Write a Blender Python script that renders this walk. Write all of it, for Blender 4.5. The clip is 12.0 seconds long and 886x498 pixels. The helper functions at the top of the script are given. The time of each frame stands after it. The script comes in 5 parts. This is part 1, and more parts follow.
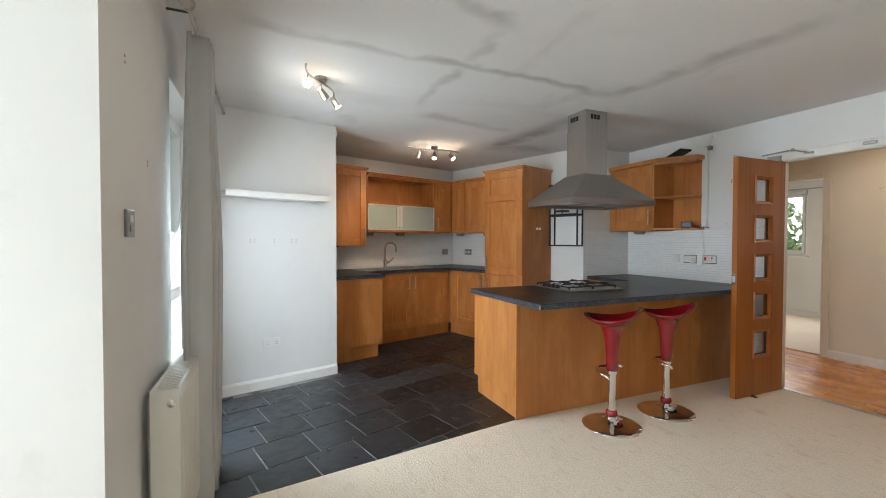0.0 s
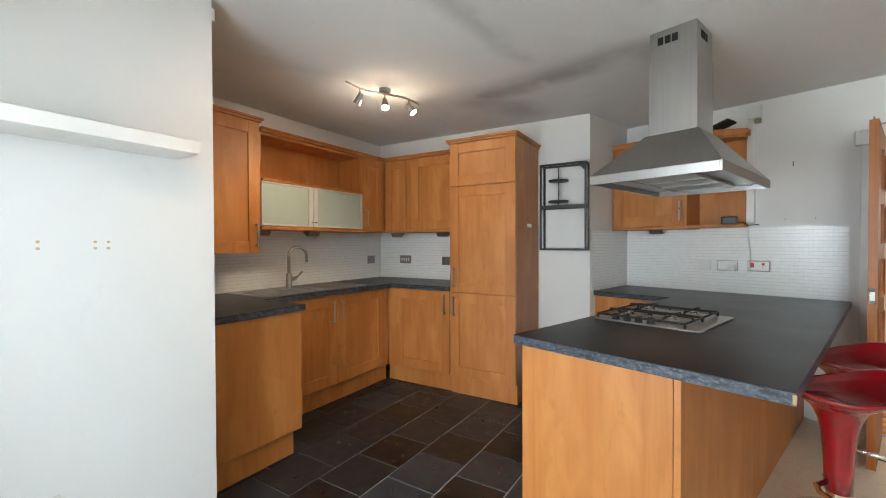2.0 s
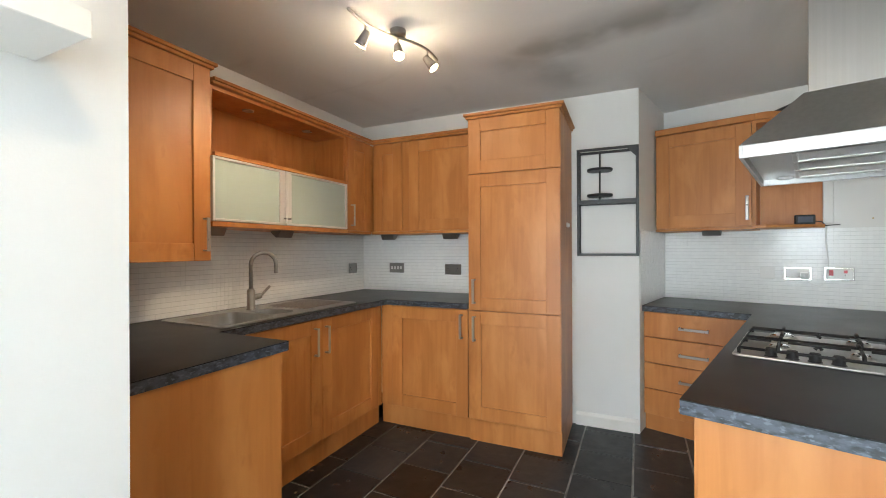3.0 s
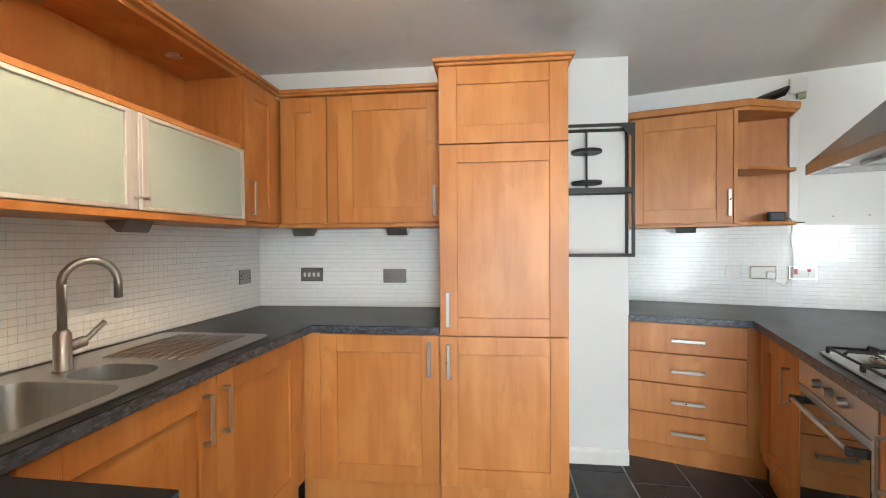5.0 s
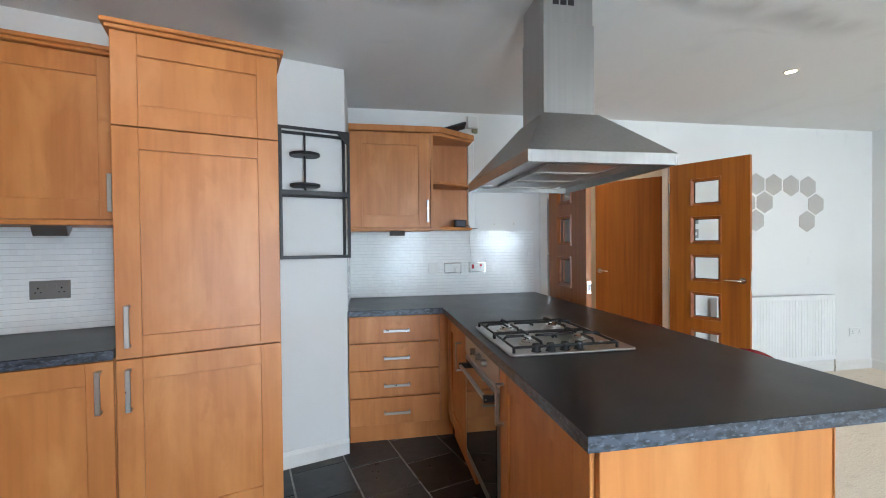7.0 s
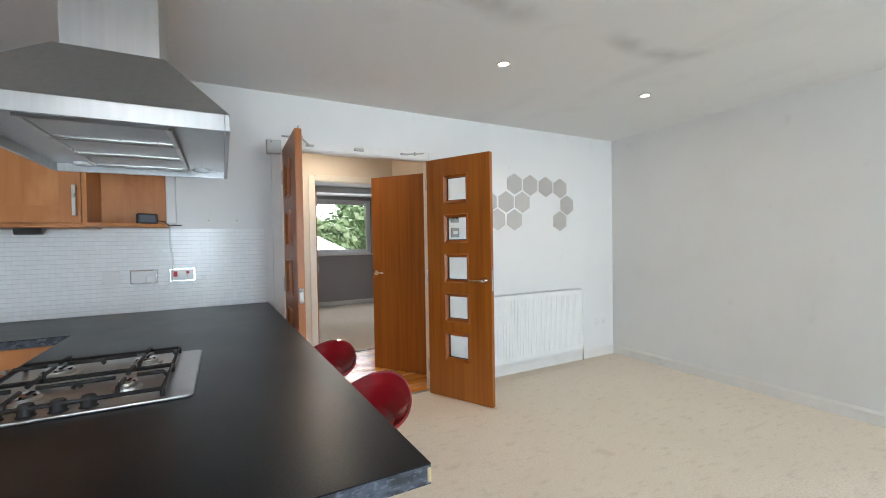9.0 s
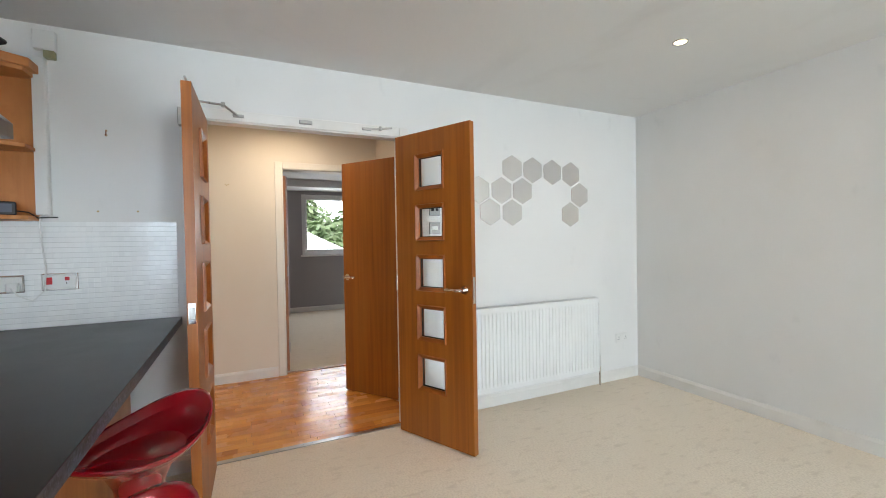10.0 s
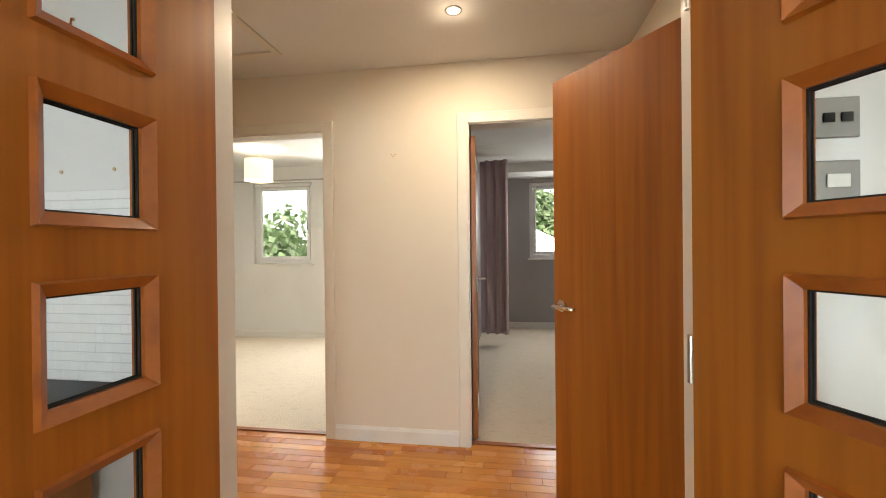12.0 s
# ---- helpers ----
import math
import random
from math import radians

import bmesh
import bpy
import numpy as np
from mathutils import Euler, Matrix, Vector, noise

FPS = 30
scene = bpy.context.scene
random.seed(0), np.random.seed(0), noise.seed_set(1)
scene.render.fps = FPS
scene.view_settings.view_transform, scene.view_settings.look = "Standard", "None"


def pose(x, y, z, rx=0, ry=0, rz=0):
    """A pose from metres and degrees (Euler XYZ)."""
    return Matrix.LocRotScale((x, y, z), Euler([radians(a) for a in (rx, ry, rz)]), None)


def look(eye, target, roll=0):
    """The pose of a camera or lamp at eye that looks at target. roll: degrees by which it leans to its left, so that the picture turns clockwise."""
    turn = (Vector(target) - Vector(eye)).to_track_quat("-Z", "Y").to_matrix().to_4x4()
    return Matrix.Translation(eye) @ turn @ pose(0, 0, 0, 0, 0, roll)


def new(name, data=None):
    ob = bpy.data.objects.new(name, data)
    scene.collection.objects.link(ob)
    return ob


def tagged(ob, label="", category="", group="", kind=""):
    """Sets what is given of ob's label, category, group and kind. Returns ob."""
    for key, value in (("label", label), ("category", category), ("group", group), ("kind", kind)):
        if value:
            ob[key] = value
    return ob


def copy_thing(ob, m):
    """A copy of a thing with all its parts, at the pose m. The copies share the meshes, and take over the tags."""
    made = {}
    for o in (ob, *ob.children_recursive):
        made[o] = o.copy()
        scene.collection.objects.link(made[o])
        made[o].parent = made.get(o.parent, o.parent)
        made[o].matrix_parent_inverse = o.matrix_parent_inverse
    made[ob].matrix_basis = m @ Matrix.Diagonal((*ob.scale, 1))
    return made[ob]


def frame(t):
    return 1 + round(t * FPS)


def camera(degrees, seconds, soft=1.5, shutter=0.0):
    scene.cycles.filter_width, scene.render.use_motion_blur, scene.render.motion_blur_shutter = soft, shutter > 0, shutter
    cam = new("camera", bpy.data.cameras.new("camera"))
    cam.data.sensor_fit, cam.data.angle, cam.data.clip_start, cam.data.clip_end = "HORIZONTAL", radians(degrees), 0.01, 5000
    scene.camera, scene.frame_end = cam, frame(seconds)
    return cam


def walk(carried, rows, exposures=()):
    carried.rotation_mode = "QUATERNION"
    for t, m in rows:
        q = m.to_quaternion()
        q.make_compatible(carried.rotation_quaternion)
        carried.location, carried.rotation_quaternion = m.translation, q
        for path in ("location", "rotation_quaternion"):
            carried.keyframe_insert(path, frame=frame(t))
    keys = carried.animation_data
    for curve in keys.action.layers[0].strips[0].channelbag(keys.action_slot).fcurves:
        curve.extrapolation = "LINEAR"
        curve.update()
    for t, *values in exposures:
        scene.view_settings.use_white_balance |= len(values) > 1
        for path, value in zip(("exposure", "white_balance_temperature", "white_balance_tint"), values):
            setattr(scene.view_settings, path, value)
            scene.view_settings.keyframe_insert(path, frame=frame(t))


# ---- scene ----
cam = camera(94.1, 12.0, soft=1.0)
PATH = [
    (0, (-0.189, -0.141, 1.313), (0.6, 1.696, 1.272), 0.1),
    (0.5, (-0.313, 0.326, 1.311), (0.64, 2.083, 1.265), 0.1),
    (1, (-0.289, 0.844, 1.308), (0.811, 2.514, 1.269), 0.0),
    (1.5, (-0.161, 1.366, 1.303), (1.066, 2.945, 1.269), -0.1),
    (2, (-0.02, 1.897, 1.31), (1.307, 3.393, 1.283), -0.2),
    (2.5, (0.093, 2.394, 1.297), (1.509, 3.806, 1.29), -0.2),
    (4.5, (0.569, 3.656, 1.319), (2.308, 4.644, 1.294), -0.4),
    (5, (0.614, 3.736, 1.329), (2.445, 4.545, 1.302), -0.4),
    (5.5, (0.617, 3.744, 1.332), (2.53, 4.326, 1.303), -0.5),
    (6, (0.612, 3.725, 1.333), (2.59, 4.006, 1.307), -0.5),
    (6.5, (0.618, 3.669, 1.333), (2.62, 3.626, 1.305), -0.6),
    (7, (0.620, 3.568, 1.329), (2.589, 3.222, 1.3), -0.6),
    (7.5, (0.625, 3.381, 1.318), (2.532, 2.777, 1.29), -0.7),
    (9.5, (0.966, 2.098, 1.309), (2.722, 1.141, 1.271), -1.0),
    (10, (1.275, 1.789, 1.293), (3.089, 0.946, 1.257), -1.0),
    (10.5, (1.643, 1.535, 1.268), (3.537, 0.892, 1.239), -0.9),
    (11, (2.056, 1.36, 1.272), (4.02, 0.987, 1.247), -0.9),
    (11.5, (2.538, 1.254, 1.262), (4.538, 1.225, 1.249), -0.8),
    (12, (3.03, 1.27, 1.259), (5.007, 1.572, 1.251), -0.6),
]
EXPOSURES = [(0.0, -0.42, 6800, 14), (1.0, -0.20, 7050, 13), (2.0, -0.20, 6950, 13), (2.7, -0.08, 7000, 12), (4.5, 0.48, 7050, 13), (6.0, 0.42, 6950, 12), (7.5, -0.02, 6000, 12), (9.5, -0.08, 6500, 13), (10.5, 0.02, 6600, 12), (11.2, 0.06, 7000, 12), (12.0, 0.28, 7200, 12)]
walk(cam, [(t, look(eye, target, roll)) for t, eye, target, roll in PATH], EXPOSURES)

# ---- world, daylight and lamps ----
world = bpy.data.worlds.new("sky")
scene.world = world
world.use_nodes = True
wn = world.node_tree
sky = wn.nodes.new("ShaderNodeTexSky")
sky.sky_type, sky.sun_disc = "NISHITA", False
sky.sun_elevation, sky.sun_rotation = radians(50), radians(250)
sky.air_density, sky.dust_density = 1.0, 4.0
wn.nodes["Background"].inputs["Strength"].default_value = 0.15
wn.links.new(sky.outputs[0], wn.nodes["Background"].inputs["Color"])


def lamp(name, kind, m, energy, color, **more):
    data = bpy.data.lights.new(name, kind)
    data.energy, data.color = energy, color
    for key, value in more.items():
        if key == "size":
            data.shape, data.size, data.size_y = "RECTANGLE", value[0], value[1]
        elif key == "angle":
            data.angle = value
        elif key == "radius":
            data.shadow_soft_size = value
        elif key == "cone":
            data.spot_size, data.spot_blend = value
    ob = new(name, data)
    ob.matrix_world = m
    return ob


DAY = (0.70, 0.86, 1.0)
WARM = (1.0, 0.84, 0.63)
lamp("overcast_sun", "SUN", look((0, 0, 10), (4, -3, 5)), 2.6, (1.0, 0.96, 0.9), angle=radians(20))
# sky light in the glazed door; bay fill added inside the room, its window unseen
lamp("door_daylight", "AREA", look((-0.90, 2.75, 1.10), (2.0, 2.70, -0.3)), 86, DAY, size=(0.85, 1.9))
lamp("bay_daylight", "AREA", look((-4.22, 0.10, 1.3), (0.0, -2.0, -0.7)), 235, DAY, size=(1.7, 1.75))
lamp("bedroom_daylight", "AREA", look((8.47, 3.27, 1.62), (6.0, 3.0, 0.9)), 34, (0.88, 0.95, 1.0), size=(0.8, 1.0))
lamp("bedroom_daylight", "AREA", look((9.47, 0.23, 1.66), (6.0, 0.6, 0.9)), 18, (0.88, 0.95, 1.0), size=(1.2, 1.0))

# ---- materials ----
MATS = {}


def mat(name, color, rough=0.5, metal=0.0, **more):
    """A principled material. grain: noise scales (x, y, z) in object space; blotch: a second, larger scale; bump: its depth."""
    m = bpy.data.materials.new(name)
    m.use_nodes = True
    t = m.node_tree
    b = t.nodes["Principled BSDF"]
    b.inputs["Roughness"].default_value = rough
    b.inputs["Metallic"].default_value = metal
    b.inputs["Base Color"].default_value = (*color, 1)
    for key in ("Coat Weight", "Coat Roughness", "Transmission Weight", "IOR", "Specular IOR Level", "Anisotropic", "Alpha"):
        if key in more:
            b.inputs[key].default_value = more[key]
    tc = t.nodes.new("ShaderNodeTexCoord")
    where = more.get("space", "Object")
    last = None

    def noise_node(scales, detail=4.0, distortion=0.0, w=1.0):
        mp = t.nodes.new("ShaderNodeMapping")
        mp.inputs["Scale"].default_value = scales
        t.links.new(tc.outputs[where], mp.inputs["Vector"])
        if more.get("per_object"):
            oi = t.nodes.new("ShaderNodeObjectInfo")
            ml = t.nodes.new("ShaderNodeMath")
            ml.operation, ml.inputs[1].default_value = "MULTIPLY", 37.0
            t.links.new(oi.outputs["Random"], ml.inputs[0])
            t.links.new(ml.outputs[0], mp.inputs["Location"])
        n = t.nodes.new("ShaderNodeTexNoise")
        n.inputs["Scale"].default_value, n.inputs["Detail"].default_value = w, detail
        n.inputs["Distortion"].default_value = distortion
        t.links.new(mp.outputs[0], n.inputs["Vector"])
        return n

    def mixed(fac, c2, lo, hi, a):
        ramp = t.nodes.new("ShaderNodeMapRange")
        ramp.inputs["From Min"].default_value, ramp.inputs["From Max"].default_value = lo, hi
        t.links.new(fac, ramp.inputs["Value"])
        mx = t.nodes.new("ShaderNodeMix")
        mx.data_type = "RGBA"
        t.links.new(ramp.outputs[0], mx.inputs["Factor"])
        if a is None:
            mx.inputs["A"].default_value = (*color, 1)
        else:
            t.links.new(a, mx.inputs["A"])
        mx.inputs["B"].default_value = (*c2, 1)
        return mx.outputs["Result"]

    for scales, c2, lo, hi in more.get("layers", ()):
        n = noise_node(scales, distortion=more.get("distortion", 0.0))
        last = mixed(n.outputs["Fac"], c2, lo, hi, last)
    if "vary" in more:
        oi = t.nodes.new("ShaderNodeObjectInfo" if not more.get("island") else "ShaderNodeNewGeometry")
        out = oi.outputs["Random"] if not more.get("island") else oi.outputs["Random Per Island"]
        last = mixed(out, more["vary"], 0.0, 1.0, last)
    if last is not None:
        t.links.new(last, b.inputs["Base Color"])
    if "bump" in more:
        scales, depth = more["bump"]
        n = noise_node(scales, detail=5.0)
        bp = t.nodes.new("ShaderNodeBump")
        bp.inputs["Strength"].default_value, bp.inputs["Distance"].default_value = more.get("bump_strength", 0.5), depth
        t.links.new(n.outputs["Fac"], bp.inputs["Height"])
        t.links.new(bp.outputs[0], b.inputs["Normal"])
    if "rough_noise" in more:
        scales, lo, hi = more["rough_noise"]
        n = noise_node(scales)
        mr = t.nodes.new("ShaderNodeMapRange")
        mr.inputs["To Min"].default_value, mr.inputs["To Max"].default_value = lo, hi
        mr.inputs["From Min"].default_value, mr.inputs["From Max"].default_value = 0.3, 0.7
        t.links.new(n.outputs["Fac"], mr.inputs["Value"])
        t.links.new(mr.outputs[0], b.inputs["Roughness"])
    if "emit" in more:
        b.inputs["Emission Color"].default_value = (*more["emit"][0], 1)
        b.inputs["Emission Strength"].default_value = more["emit"][1]
    MATS[name] = m
    return m


OVERCAST = mat("overcast_glow", (0.9, 0.95, 1.0), 1.0, emit=((0.90, 0.95, 1.0), 2.6))
WALL = mat("wall_paint", (0.76, 0.75, 0.725), 0.75, layers=[((1.3, 1.3, 0.9), (0.71, 0.70, 0.67), 0.45, 0.75), ((9, 9, 5), (0.68, 0.67, 0.645), 0.66, 0.85)], bump=((160, 160, 160), 0.0006))
HALLWALL = mat("hall_paint", (0.74, 0.66, 0.55), 0.7, layers=[((1.2, 1.2, 0.8), (0.70, 0.61, 0.49), 0.4, 0.8)], bump=((160, 160, 160), 0.0006))
GREYWALL = mat("grey_paint", (0.40, 0.375, 0.375), 0.75, layers=[((1.5, 1.5, 1), (0.35, 0.33, 0.335), 0.4, 0.8)], bump=((160, 160, 160), 0.0005))
CEIL = mat("ceiling_paint", (0.74, 0.73, 0.705), 0.85, layers=[((0.55, 1.4, 1), (0.66, 0.645, 0.615), 0.54, 0.74), ((2.6, 1.1, 1), (0.60, 0.585, 0.555), 0.62, 0.80)], distortion=0.6, bump=((60, 60, 60), 0.0006))


def smudges(m, segments, color):
    """Darker bands on the ceiling: (x0, y0, x1, y1, half width, depth of the darkening), broken up by noise."""
    t = m.node_tree
    b = t.nodes["Principled BSDF"]
    tc = t.nodes.new("ShaderNodeTexCoord")
    n = t.nodes.new("ShaderNodeTexNoise")
    n.inputs["Scale"].default_value, n.inputs["Detail"].default_value = 2.6, 3.0
    t.links.new(tc.outputs["Object"], n.inputs["Vector"])

    def op(kind, a, c):
        k = t.nodes.new("ShaderNodeMath")
        k.operation = kind
        for i, v in enumerate((a, c)):
            if isinstance(v, (int, float)):
                k.inputs[i].default_value = v
            else:
                t.links.new(v, k.inputs[i])
        return k.outputs[0]

    def ease(v, lo, hi, to0, to1):
        k = t.nodes.new("ShaderNodeMapRange")
        k.interpolation_type = "SMOOTHSTEP"
        for name, value in (("From Min", lo), ("From Max", hi), ("To Min", to0), ("To Max", to1)):
            k.inputs[name].default_value = value
        t.links.new(v, k.inputs["Value"])
        return k.outputs[0]

    wobble = op("MULTIPLY", op("SUBTRACT", n.outputs["Fac"], 0.5), 0.30)
    patch = ease(n.outputs["Fac"], 0.30, 0.62, 0.35, 1.0)
    total = None
    for x0, y0, x1, y1, w, depth in segments:
        d = Vector((x1 - x0, y1 - y0, 0))
        length = d.length
        d.normalize()
        sub = t.nodes.new("ShaderNodeVectorMath")
        sub.operation = "SUBTRACT"
        sub.inputs[1].default_value = (x0, y0, 0)
        t.links.new(tc.outputs["Object"], sub.inputs[0])
        dots = []
        for axis in (d, Vector((-d.y, d.x, 0))):
            k = t.nodes.new("ShaderNodeVectorMath")
            k.operation = "DOT_PRODUCT"
            k.inputs[1].default_value = axis
            t.links.new(sub.outputs[0], k.inputs[0])
            dots.append(k.outputs["Value"])
        across = ease(op("ABSOLUTE", op("ADD", dots[1], wobble), 0.0), 0.0, w, 1.0, 0.0)
        ends = op("MULTIPLY", ease(dots[0], -0.12, 0.15, 0.0, 1.0), ease(dots[0], length - 0.15, length + 0.15, 1.0, 0.0))
        mask = op("MULTIPLY", op("MULTIPLY", across, ends), op("MULTIPLY", patch, depth))
        total = mask if total is None else op("MAXIMUM", total, mask)
    mx = t.nodes.new("ShaderNodeMix")
    mx.data_type = "RGBA"
    t.links.new(total, mx.inputs["Factor"])
    t.links.new(b.inputs["Base Color"].links[0].from_socket, mx.inputs["A"])
    mx.inputs["B"].default_value = (*color, 1)
    t.links.new(mx.outputs["Result"], b.inputs["Base Color"])


smudges(CEIL, [
    (-0.25, 2.21, 2.25, 2.26, 0.07, 0.65), (2.27, 2.26, 2.38, 1.05, 0.15, 0.60), (2.44, 2.86, 2.26, 4.15, 0.24, 0.85),
    (0.96, 2.28, 1.0, 3.05, 0.08, 0.55), (0.60, 1.58, 0.98, 1.71, 0.09, 0.55), (1.05, 3.3, 2.1, 3.45, 0.16, 0.45),
    (2.2, 4.2, 3.0, 4.0, 0.28, 0.55), (2.37, 0.50, 2.38, 0.20, 0.11, 0.5), (2.39, 0.22, 2.30, -0.12, 0.10, 0.6), (0.98, 1.75, 0.97, 2.2, 0.06, 0.35),
], (0.33, 0.315, 0.29))
TRIM = mat("white_gloss_paint", (0.76, 0.735, 0.69), 0.35, layers=[((6, 6, 6), (0.68, 0.65, 0.60), 0.5, 0.85)])
WOOD = mat("honey_cabinet_wood", (0.52, 0.195, 0.050), 0.42, layers=[((32, 32, 1.7), (0.43, 0.150, 0.035), 0.36, 0.74), ((7, 7, 2.2), (0.59, 0.245, 0.072), 0.46, 0.68), ((2.2, 2.2, 0.9), (0.42, 0.146, 0.034), 0.50, 0.76), ((12, 12, 7), (0.44, 0.158, 0.037), 0.60, 0.76)], distortion=0.4, per_object=True, bump=((60, 60, 4), 0.0004), bump_strength=0.25)
VENEER = mat("cherry_door_veneer", (0.36, 0.106, 0.010), 0.40, layers=[((40, 40, 1.0), (0.25, 0.068, 0.006), 0.36, 0.70), ((5, 5, 0.6), (0.35, 0.118, 0.016), 0.45, 0.75), ((14, 14, 0.5), (0.24, 0.065, 0.008), 0.55, 0.75)], per_object=True, bump=((70, 70, 3), 0.0004), bump_strength=0.25)
BEAD = mat("red_hardwood_bead", (0.33, 0.090, 0.011), 0.34, layers=[((20, 20, 20), (0.25, 0.062, 0.008), 0.4, 0.7)])
CARPET = mat("beige_carpet", (0.86, 0.75, 0.61), 0.95, layers=[((85, 85, 85), (0.74, 0.63, 0.50), 0.42, 0.74), ((1.4, 1.4, 1), (0.80, 0.69, 0.55), 0.45, 0.75), ((5.0, 3.5, 1), (0.62, 0.50, 0.36), 0.66, 0.86), ((26, 9, 1), (0.72, 0.61, 0.48), 0.56, 0.74)], bump=((75, 75, 75), 0.008), bump_strength=0.7)
SLATE = mat("black_slate", (0.024, 0.030, 0.037), 0.40, **{"Specular IOR Level": 0.48}, layers=[((9, 9, 9), (0.034, 0.042, 0.050), 0.48, 0.72), ((2.6, 2.6, 2), (0.015, 0.015, 0.016), 0.5, 0.8)], vary=(0.004, 0.004, 0.004), per_object=True, bump=((14, 14, 14), 0.004), bump_strength=0.6, rough_noise=((12, 12, 12), 0.26, 0.46))
GROUT = mat("grey_grout", (0.33, 0.33, 0.32), 0.9, layers=[((5, 5, 5), (0.12, 0.115, 0.11), 0.45, 0.70)])
PLANK = mat("cherry_laminate", (0.88, 0.42, 0.10), 0.24, layers=[((35, 3, 10), (0.74, 0.30, 0.062), 0.4, 0.7)], vary=(0.52, 0.165, 0.032), per_object=True, rough_noise=((3, 3, 3), 0.18, 0.32))
STONE = mat("black_worktop_laminate", (0.007, 0.007, 0.008), 0.3, **{"Specular IOR Level": 0.20}, layers=[((220, 220, 220), (0.016, 0.016, 0.017), 0.5, 0.7)], bump=((260, 260, 260), 0.0004), rough_noise=((5, 5, 5), 0.30, 0.34))
EDGE = mat("blue_black_worktop_edge", (0.020, 0.023, 0.029), 0.34, layers=[((26, 26, 60), (0.060, 0.073, 0.095), 0.40, 0.60), ((60, 60, 120), (0.105, 0.127, 0.162), 0.54, 0.66)], bump=((90, 90, 90), 0.002))
STEEL = mat("brushed_steel", (0.45, 0.44, 0.425), 0.32, 1.0, layers=[((60, 60, 0.6), (0.42, 0.41, 0.395), 0.4, 0.65)])
CHROME = mat("polished_chrome", (0.80, 0.79, 0.78), 0.10, 1.0)
TAPSTEEL = mat("dark_brushed_steel", (0.44, 0.42, 0.39), 0.34, 1.0, layers=[((90, 90, 4), (0.38, 0.36, 0.335), 0.4, 0.65)])
ALU = mat("satin_aluminium", (0.72, 0.70, 0.67), 0.42, 0.55, layers=[((60, 60, 3), (0.66, 0.64, 0.61), 0.4, 0.65)])
NICKEL = mat("satin_nickel", (0.47, 0.45, 0.42), 0.33, 1.0, rough_noise=((40, 40, 40), 0.27, 0.38))
RED = mat("red_gloss_plastic", (0.27, 0.004, 0.010), 0.13, **{"Coat Weight": 0.6, "Coat Roughness": 0.04}, layers=[((9, 9, 9), (0.21, 0.003, 0.008), 0.4, 0.7)])
BLACK = mat("black_metal", (0.014, 0.014, 0.015), 0.45, layers=[((40, 40, 40), (0.022, 0.022, 0.023), 0.4, 0.7)])
IRON = mat("black_cast_iron", (0.012, 0.012, 0.013), 0.55, bump=((120, 120, 120), 0.001))
DARK = mat("shadow_gap_black", (0.012, 0.011, 0.010), 0.8)
OVENGLASS = mat("black_oven_glass", (0.006, 0.006, 0.007), 0.04, **{"Coat Weight": 1.0, "Coat Roughness": 0.02})
WHITEPL = mat("white_plastic", (0.74, 0.73, 0.70), 0.35)
CREAM = mat("cream_enamel", (0.72, 0.70, 0.62), 0.32, layers=[((5, 5, 5), (0.66, 0.64, 0.55), 0.45, 0.8)])
RADWHITE = mat("white_enamel", (0.80, 0.80, 0.78), 0.28, layers=[((4, 4, 4), (0.74, 0.74, 0.72), 0.45, 0.8)])
TILE = mat("white_glazed_mosaic", (0.86, 0.86, 0.84), 0.11, vary=(0.82, 0.82, 0.805), **{"Specular IOR Level": 0.38})
TILEJ = mat("white_glazed_mosaic_field", (0.86, 0.86, 0.84), 0.11, vary=(0.82, 0.82, 0.805), island=True, **{"Specular IOR Level": 0.38})
FROST = mat("frosted_glass", (0.42, 0.48, 0.42), 0.42, layers=[((2, 2, 2), (0.40, 0.45, 0.38), 0.4, 0.7)], **{"Specular IOR Level": 0.4})
GLASS = mat("clear_glass", (0.95, 0.97, 0.96), 0.0, **{"Transmission Weight": 1.0, "IOR": 1.02})
HEX = mat("silver_mirror_acrylic", (0.78, 0.765, 0.74), 0.25, 0.8)
FABRIC = mat("grey_white_curtain", (0.60, 0.60, 0.575), 0.9, layers=[((4, 4, 0.8), (0.54, 0.54, 0.515), 0.4, 0.7)], bump=((300, 300, 300), 0.0008))
PINK = mat("dusty_pink_curtain", (0.50, 0.36, 0.34), 0.9, layers=[((6, 6, 1), (0.43, 0.30, 0.29), 0.4, 0.7)], bump=((300, 300, 300), 0.0008))
UPVC = mat("white_upvc", (0.80, 0.80, 0.79), 0.3, layers=[((5, 5, 5), (0.75, 0.75, 0.74), 0.45, 0.8)])
BULB = mat("lit_halogen", (1, 0.9, 0.7), 0.3, emit=((1.0, 0.80, 0.52), 28.0))
HOODLAMP = mat("hood_lamp_lens", (0.85, 0.86, 0.85), 0.2)
SHADE = mat("lit_cream_shade", (0.85, 0.78, 0.62), 0.8, layers=[((40, 40, 3), (0.70, 0.58, 0.40), 0.45, 0.65)], emit=((1.0, 0.80, 0.50), 1.1))
LEAF = mat("green_leaves", (0.20, 0.31, 0.13), 0.5, vary=(0.44, 0.55, 0.33), island=True)
BARK = mat("grey_bark", (0.12, 0.10, 0.08), 0.9, layers=[((8, 8, 2), (0.07, 0.058, 0.045), 0.4, 0.7)], bump=((20, 20, 5), 0.02))
